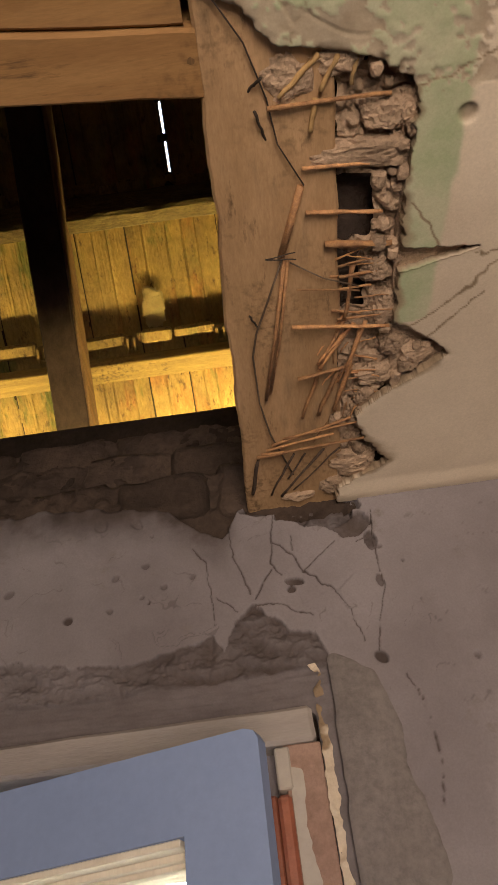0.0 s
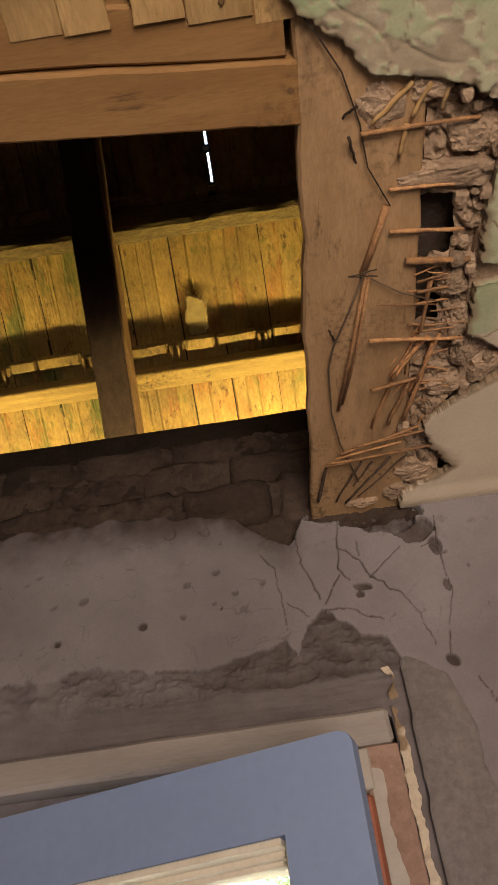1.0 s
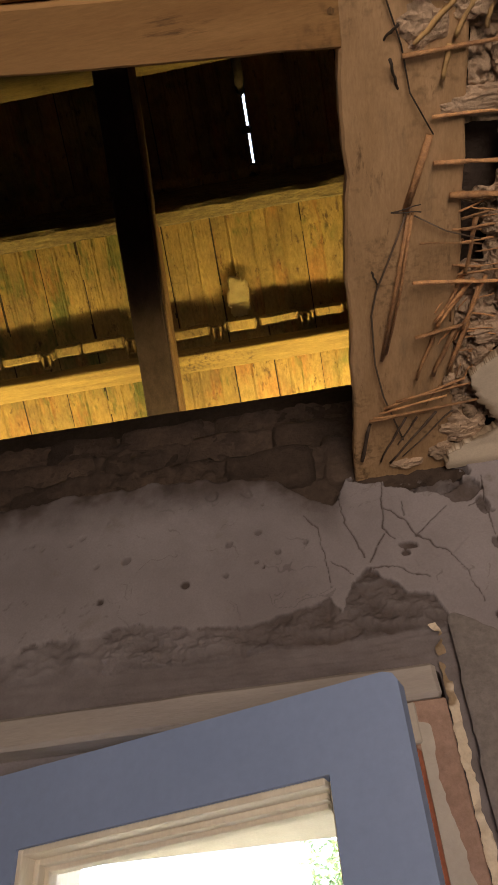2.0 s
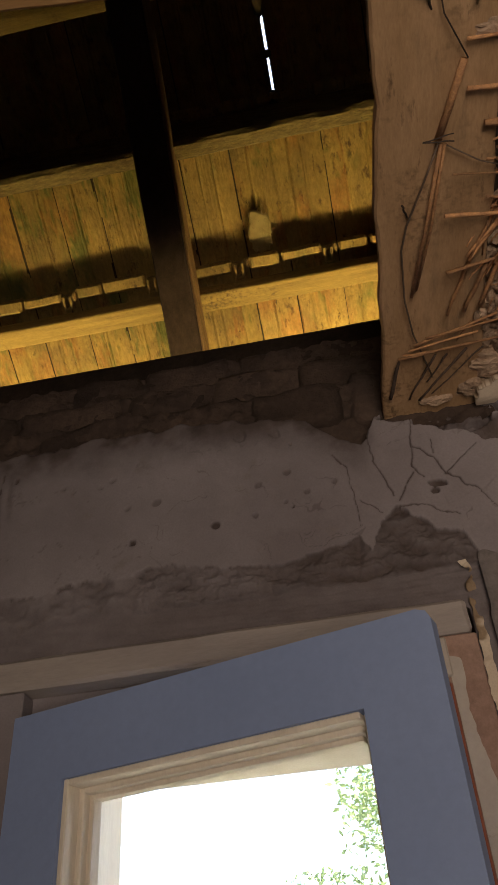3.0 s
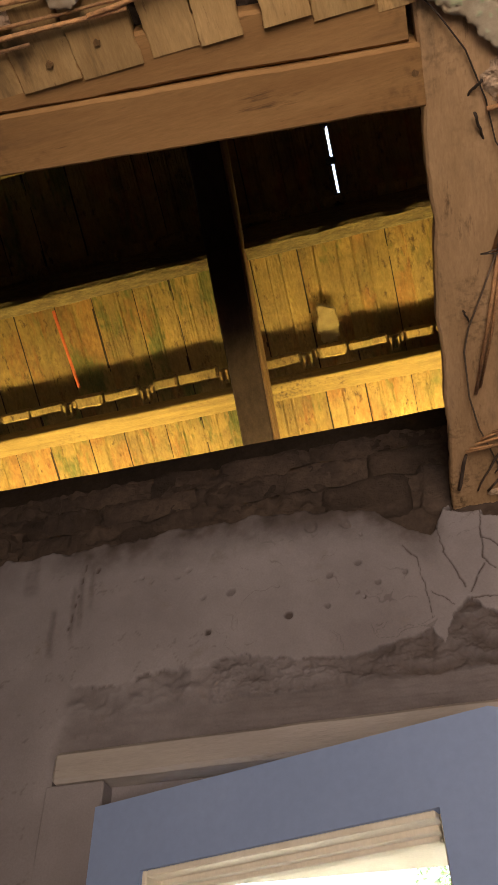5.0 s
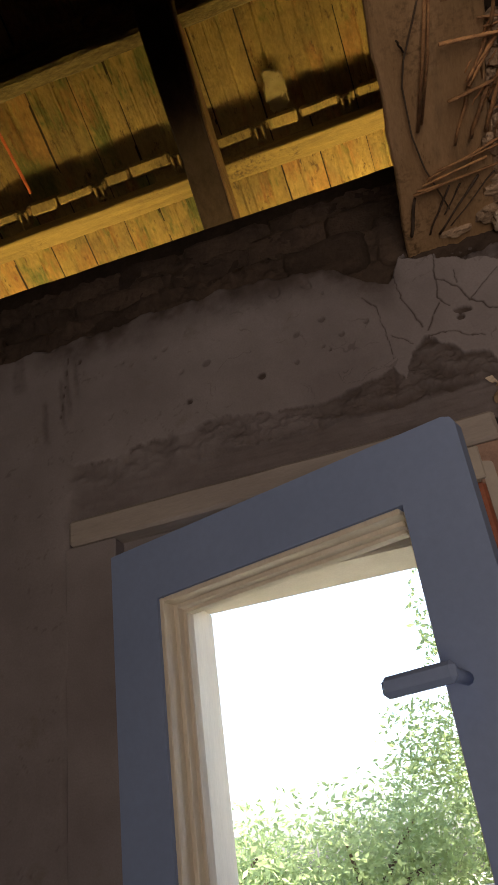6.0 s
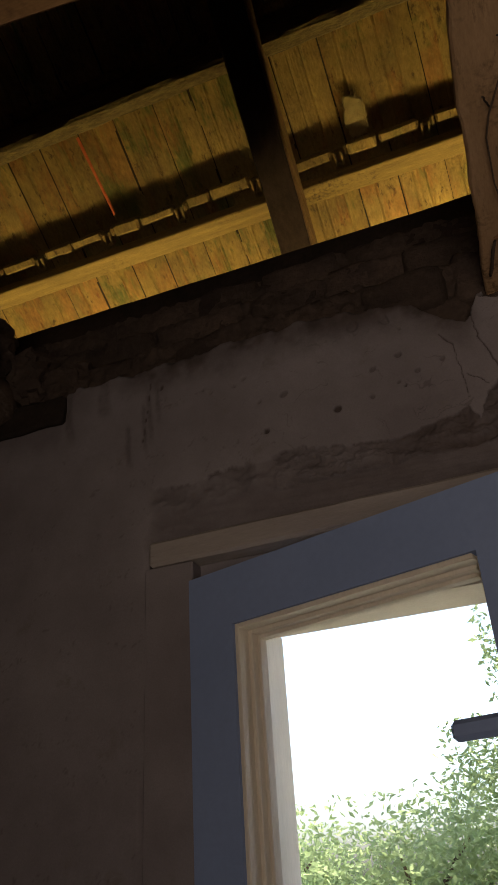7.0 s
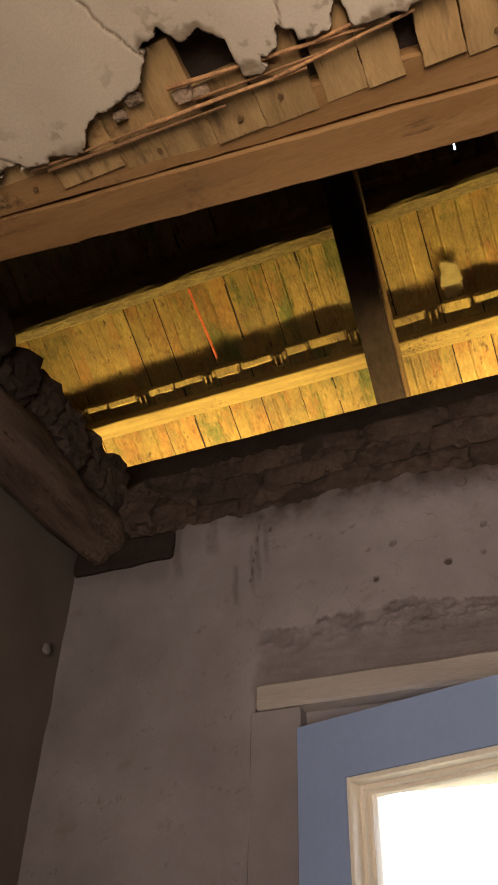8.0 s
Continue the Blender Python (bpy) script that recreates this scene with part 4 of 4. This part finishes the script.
# ---- broken ceiling: boards, laths, reeds and clay ----
rnd = random.Random(21)
for x0, x1, y1 in ((-0.74, -0.601, -0.724), (-0.60, -0.471, -0.722), (-0.47, -0.356, -0.725), (-0.355, -0.281, -0.720), (-0.28, -0.198, -0.728), (-0.197, -0.088, -0.716), (-0.087, -0.029, -0.720), (-0.028, 0.031, -0.720), (0.041, 0.086, -0.725), (0.087, 0.126, -0.726), (0.146, 0.189, -0.730), (0.190, 0.245, -0.726), (0.246, 0.30, -0.721)):
    y1 += 0.06 * ((x0 + x1) / 2 - 0.1)
    bd = ragged_board("ceiling_board", x0, x1, (-0.80 if -0.1 < x0 < -0.05 else -0.862) + rnd.uniform(-0.01, 0.01), y1, CEILING - 0.003 + rnd.uniform(0, 0.0015), CEILING + 0.014, M_SHORT, "short sawn ceiling board, stained and nailed", "board", 0.0012, seed=x0 * 31, bev=0.0008)
    tagged(bd, group="short ceiling boards")
    if x1 - x0 > 0.05:
        kx, ky = x0 + (x1 - x0) * rnd.uniform(0.4, 0.6), y1 - rnd.uniform(0.012, 0.03)
        part("knot", tube([(kx, ky, CEILING - 0.0052), (kx, ky, CEILING + 0.002)], 0.0030, 10, 0.0, 0.5, kx * 9), M_LIT_SIDE_KNOT, bd, "dark wood knot")
part("beam_knot", tube([(0.272, -0.651, CEILING - 0.0035), (0.272, -0.651, CEILING + 0.002)], 0.0032, 10, 0.0, 0.5), M_LIT_SIDE_KNOT, cross, "dark wood knot")

# dark sheet added behind the gaps, standing for the unlit void above
b = bmesh.new()
box(0.40, 0.66, -0.93, 0.02, CEILING + 0.035, CEILING + 0.06, 0.0, bm=b)
box(LEFT, 0.40, -0.93, -0.72, CEILING + 0.02, CEILING + 0.045, 0.0, bm=b)
thing("ceiling_fill", b, M_MUD, "dark backing added behind the voids of the broken ceiling", "ceiling", kind="structure")


def stick(name, x0, y0, x1, y1, r, z0, z1, material, label, group, flat=False):
    n = 6
    sd = x0 * 91 + y0 * 37
    pts = [Vector((x0, y0, z0)).lerp(Vector((x1, y1, z1)), i / n) + Vector((noise.noise(Vector((sd, i * 0.6, 0))), noise.noise(Vector((sd, i * 0.6, 5))), 0)) * 0.0016 for i in range(n + 1)]
    bm = tube(pts, r * 0.85, 7, 0.25, 0.6, sd)
    ob = thing(name, bm, material, label, "stick", group, smooth=True)
    return ob


ACROSS = [(0.349, -0.400, 0.422, -0.378, 0.0016), (0.342, -0.348, 0.457, -0.320, 0.0031), (0.343, -0.263, 0.413, -0.263, 0.0031), (0.365, -0.488, 0.444, -0.476, 0.003), (0.384, -0.448, 0.455, -0.436, 0.0047), (0.334, -0.601, 0.449, -0.599, 0.003), (0.363, -0.538, 0.430, -0.532, 0.0025), (0.397, -0.385, 0.435, -0.384, 0.0019), (0.389, -0.356, 0.423, -0.346, 0.0021), (0.397, -0.402, 0.441, -0.402, 0.0025), (0.397, -0.417, 0.434, -0.419, 0.0018)]
for k, q in enumerate(ACROSS):
    stick("lath", *q, CEILING - 0.016 if k < 3 else CEILING - 0.007, CEILING - 0.004, M_REED, "split wooden lath sticking out of the broken ceiling", "laths")
SLANT = [(0.416, -0.330, 0.369, -0.278, 0.0029), (0.404, -0.336, 0.375, -0.278, 0.0028), (0.423, -0.316, 0.389, -0.190, 0.0036), (0.376, -0.269, 0.347, -0.185, 0.0033), (0.396, -0.256, 0.368, -0.187, 0.0037), (0.413, -0.263, 0.389, -0.194, 0.0037), (0.414, -0.414, 0.404, -0.345, 0.0034), (0.409, -0.322, 0.372, -0.270, 0.003), (0.430, -0.33, 0.404, -0.26, 0.003)]
for q in SLANT:
    stick("reed", *q, CEILING - 0.002, CEILING - 0.009, M_REED, "dry orange-brown reed hanging from the broken ceiling", "reeds")
LOW = [(0.281, -0.124, 0.430, -0.131, 0.0031), (0.303, -0.144, 0.411, -0.176, 0.0027), (0.294, -0.136, 0.388, -0.148, 0.0023), (0.319, -0.155, 0.419, -0.164, 0.0023), (0.286, -0.129, 0.364, -0.123, 0.002)]
for q in LOW:
    stick("lath", *q, CEILING - 0.014, CEILING - 0.010, M_REED, "long split lath lying across the beam end", "laths")
BY_WALL = [(0.373, -0.119, 0.309, -0.019, 0.0031), (0.332, -0.117, 0.294, -0.025, 0.0028), (0.281, -0.112, 0.268, -0.033, 0.0045), (0.348, -0.114, 0.321, -0.057, 0.0022), (0.395, -0.117, 0.328, -0.029, 0.002)]
for q in BY_WALL:
    stick("lath", *q[:4], q[4] * 0.75, CEILING - 0.010, CEILING - 0.005, M_LOG, "grey weathered lath against the wall", "laths")
SPLINTS = [(0.383, -0.642, 0.345, -0.609, 0.0036), (0.399, -0.641, 0.383, -0.610, 0.0038), (0.379, -0.603, 0.372, -0.573, 0.0036), (0.417, -0.636, 0.411, -0.612, 0.003)]
for q in SPLINTS:
    stick("splint", *q, CEILING - 0.003, CEILING - 0.006, M_SHORT, "pale wooden splint in the broken ceiling", "splints")
for q in ((-0.11, -0.812, 0.10, -0.791, 0.0032), (-0.15, -0.784, 0.035, -0.776, 0.0034), (-0.09, -0.790, 0.06, -0.783, 0.0022), (-0.28, -0.779, -0.06, -0.770, 0.0030), (0.0, -0.779, 0.15, -0.788, 0.0026), (-0.30, -0.786, -0.12, -0.781, 0.0020), (0.05, -0.797, 0.17, -0.802, 0.0024)):
    stick("reed", *q, CEILING - 0.012, CEILING - 0.010, M_REED, "dry reed lying along the torn plaster edge", "reeds")
for k, (x, y, r) in enumerate(((-0.098, -0.797, 0.013), (-0.078, -0.794, 0.010), (-0.150, -0.815, 0.012), (-0.172, -0.803, 0.009))):
    thing("plaster_lump", lump((x, y, CEILING - 0.006), (r, r * 0.7, 0.006), 90 + k * 1.7, 3, 0.6), M_CLAY, "loose lump of clay plaster on the torn edge", "rubble", "plaster lumps")


def cable(name, pts, r, material, label, category="cable"):
    return thing(name, tube([(x, y, CEILING - 0.006 - 0.002 * math.sin(i * 1.7)) for i, (x, y) in enumerate(pts)], r, 8, 0, 0.1, 1.0), material, label, category, smooth=True)


cable("cable", [(0.27, -0.735), (0.296, -0.699), (0.318, -0.661), (0.334, -0.610), (0.341, -0.566), (0.364, -0.520)], 0.0008, M_IRON, "thin dark wire drooping from the ceiling")
cable("cane", [(0.361, -0.519), (0.348, -0.479), (0.336, -0.438)], 0.0038, M_REED, "thick split cane nailed along the beam", "stick")
cable("cane", [(0.339, -0.433), (0.322, -0.330), (0.303, -0.225)], 0.0022, M_REED, "long orange cane nailed along the beam", "stick")
cable("cane", [(0.343, -0.433), (0.328, -0.330), (0.309, -0.235)], 0.0018, M_REED, "long thin cane nailed along the beam", "stick")
cable("wire", [(0.337, -0.436), (0.318, -0.386), (0.300, -0.336), (0.293, -0.300), (0.294, -0.222), (0.303, -0.161), (0.329, -0.065)], 0.0012, M_CABLE, "thin brown wire hanging slack along the beam")
cable("wire", [(0.345, -0.43), (0.38, -0.405), (0.42, -0.385)], 0.0009, M_CABLE, "thin brown wire along the beam")
stick("nail", 0.319, -0.442, 0.351, -0.437, 0.0011, CEILING - 0.012, CEILING - 0.012, M_IRON, "bent iron nail clamping the cane", "nails")
stick("nail", 0.321, -0.442, 0.351, -0.445, 0.0010, CEILING - 0.012, CEILING - 0.010, M_IRON, "bent iron nail clamping the cane", "nails")
stick("nail", 0.295, -0.370, 0.302, -0.344, 0.0016, CEILING - 0.012, CEILING - 0.001, M_IRON, "bent iron nail in the beam", "nails")
stick("nail", 0.330, -0.632, 0.318, -0.617, 0.0019, CEILING - 0.012, CEILING - 0.001, M_IRON, "bent iron nail in the beam", "nails")
stick("nail", 0.322, -0.602, 0.330, -0.570, 0.0019, CEILING - 0.010, CEILING - 0.001, M_IRON, "bent iron nail in the beam", "nails")


def clay_bed(x, y):
    n1, n2 = fbm(x, y, 24, 3.3), fbm(x, y, 80, 5.0)
    e = piecewise(EDGE_R, y) + 0.012
    if x > e or x < 0.398 + 0.006 * n1:
        return None
    if (x < 0.437 + 0.006 * n1 and -0.515 < y < -0.445) or (x < 0.428 + 0.008 * n1 and -0.425 < y < -0.35) or (x > 0.42 and -0.645 < y < -0.625):
        return None
    d, own = shards(x, y, 34, 6.0)
    return (x, y, CEILING + 0.013 + 0.008 * own - 0.005 * smoothstep(0.0, 0.2, d) + 0.005 * n1 + 0.005 * n2 + 0.003 * fbm(x, y, 190, 1.1, 3)), 0.0


relief("clay_bed", 0.38, 0.56, -0.65, 0.0, 0.0018, clay_bed, M_CLAY, "rough straw clay bared where the ceiling plaster fell", "plaster")
b = bmesh.new()
box(0.462, 0.66, -0.60, -0.02, CEILING + 0.002, CEILING + 0.012, 0.001, bm=b, cuts=20, rough=0.004)
thing("clay_layer", b, M_CLAY, "straw clay layer behind the torn ceiling plaster", "plaster", kind="structure")
LUMPS = [(0.425, -0.540, 0.062, 0.018), (0.356, -0.623, 0.030, 0.028), (0.445, -0.578, 0.026, 0.020), (0.470, -0.580, 0.018, 0.022), (0.466, -0.285, 0.022, 0.020), (0.494, -0.268, 0.026, 0.022), (0.443, -0.238, 0.030, 0.018), (0.415, -0.066, 0.040, 0.030), (0.39, -0.02, 0.03, 0.02), (0.335, -0.008, 0.03, 0.012), (0.40, -0.636, 0.03, 0.02), (0.45, -0.34, 0.02, 0.03), (0.44, -0.40, 0.02, 0.02), (0.43, -0.20, 0.016, 0.02)]
for k, (x, y, a, c) in enumerate(LUMPS):
    thing("clay_lump", lump((x, y, CEILING + 0.012), (a, c, 0.02), k * 3.7), M_CLAY, "broken lump of straw clay in the torn ceiling", "rubble", "clay lumps", smooth=False)
for k in range(34):
    y = rnd.uniform(-0.43, -0.16)
    x = rnd.uniform(0.385, 0.43)
    an = rnd.choice((rnd.gauss(1.9, 0.25), rnd.gauss(0.1, 0.2)))
    ln = rnd.uniform(0.02, 0.06)
    stick("splinter", x, y, x + math.cos(an) * ln, y + math.sin(an) * ln, rnd.uniform(0.0008, 0.0018), CEILING + rnd.uniform(-0.008, 0.004), CEILING + rnd.uniform(-0.008, 0.006), M_REED, "thin splinter of reed in the torn ceiling", "splinters")
for k in range(70):
    y = rnd.uniform(-0.64, -0.02)
    e = piecewise(EDGE_R, y)
    x = e + rnd.uniform(-0.028, 0.004)
    r = rnd.uniform(0.004, 0.010)
    thing("clay_crumb", lump((x, y, CEILING + rnd.uniform(-0.004, 0.012)), (r, r * rnd.uniform(0.7, 1.4), r), k * 1.9, 2, 0.4), M_CLAY, "small crumb of clay at the torn plaster edge", "rubble", "clay crumbs")

# broken clay over the log in the corner
for k, (x, y, z, a) in enumerate(((-0.70, -0.05, 2.53, 0.07), (-0.71, -0.13, 2.55, 0.08), (-0.70, -0.22, 2.54, 0.08), (-0.71, -0.31, 2.56, 0.08), (-0.70, -0.40, 2.55, 0.08), (-0.69, -0.50, 2.55, 0.08), (-0.72, -0.02, 2.60, 0.06), (-0.63, 0.03, 2.50, 0.07), (-0.54, 0.05, 2.47, 0.06))):
    thing("clay_lump", lump((x, y, z), (a, a, a), 50 + k * 2.3, 4, 0.3), M_MUD, "dark clump of clay over the log", "rubble", "corner clay lumps")
thing("wall_fixing", lump((LEFT + 0.008, -0.051, 2.19), (0.006, 0.010, 0.012), 77.0, 3, 0.2), M_CEMENT, "small pale grey plaster plug on the side wall", "fixing", smooth=True)
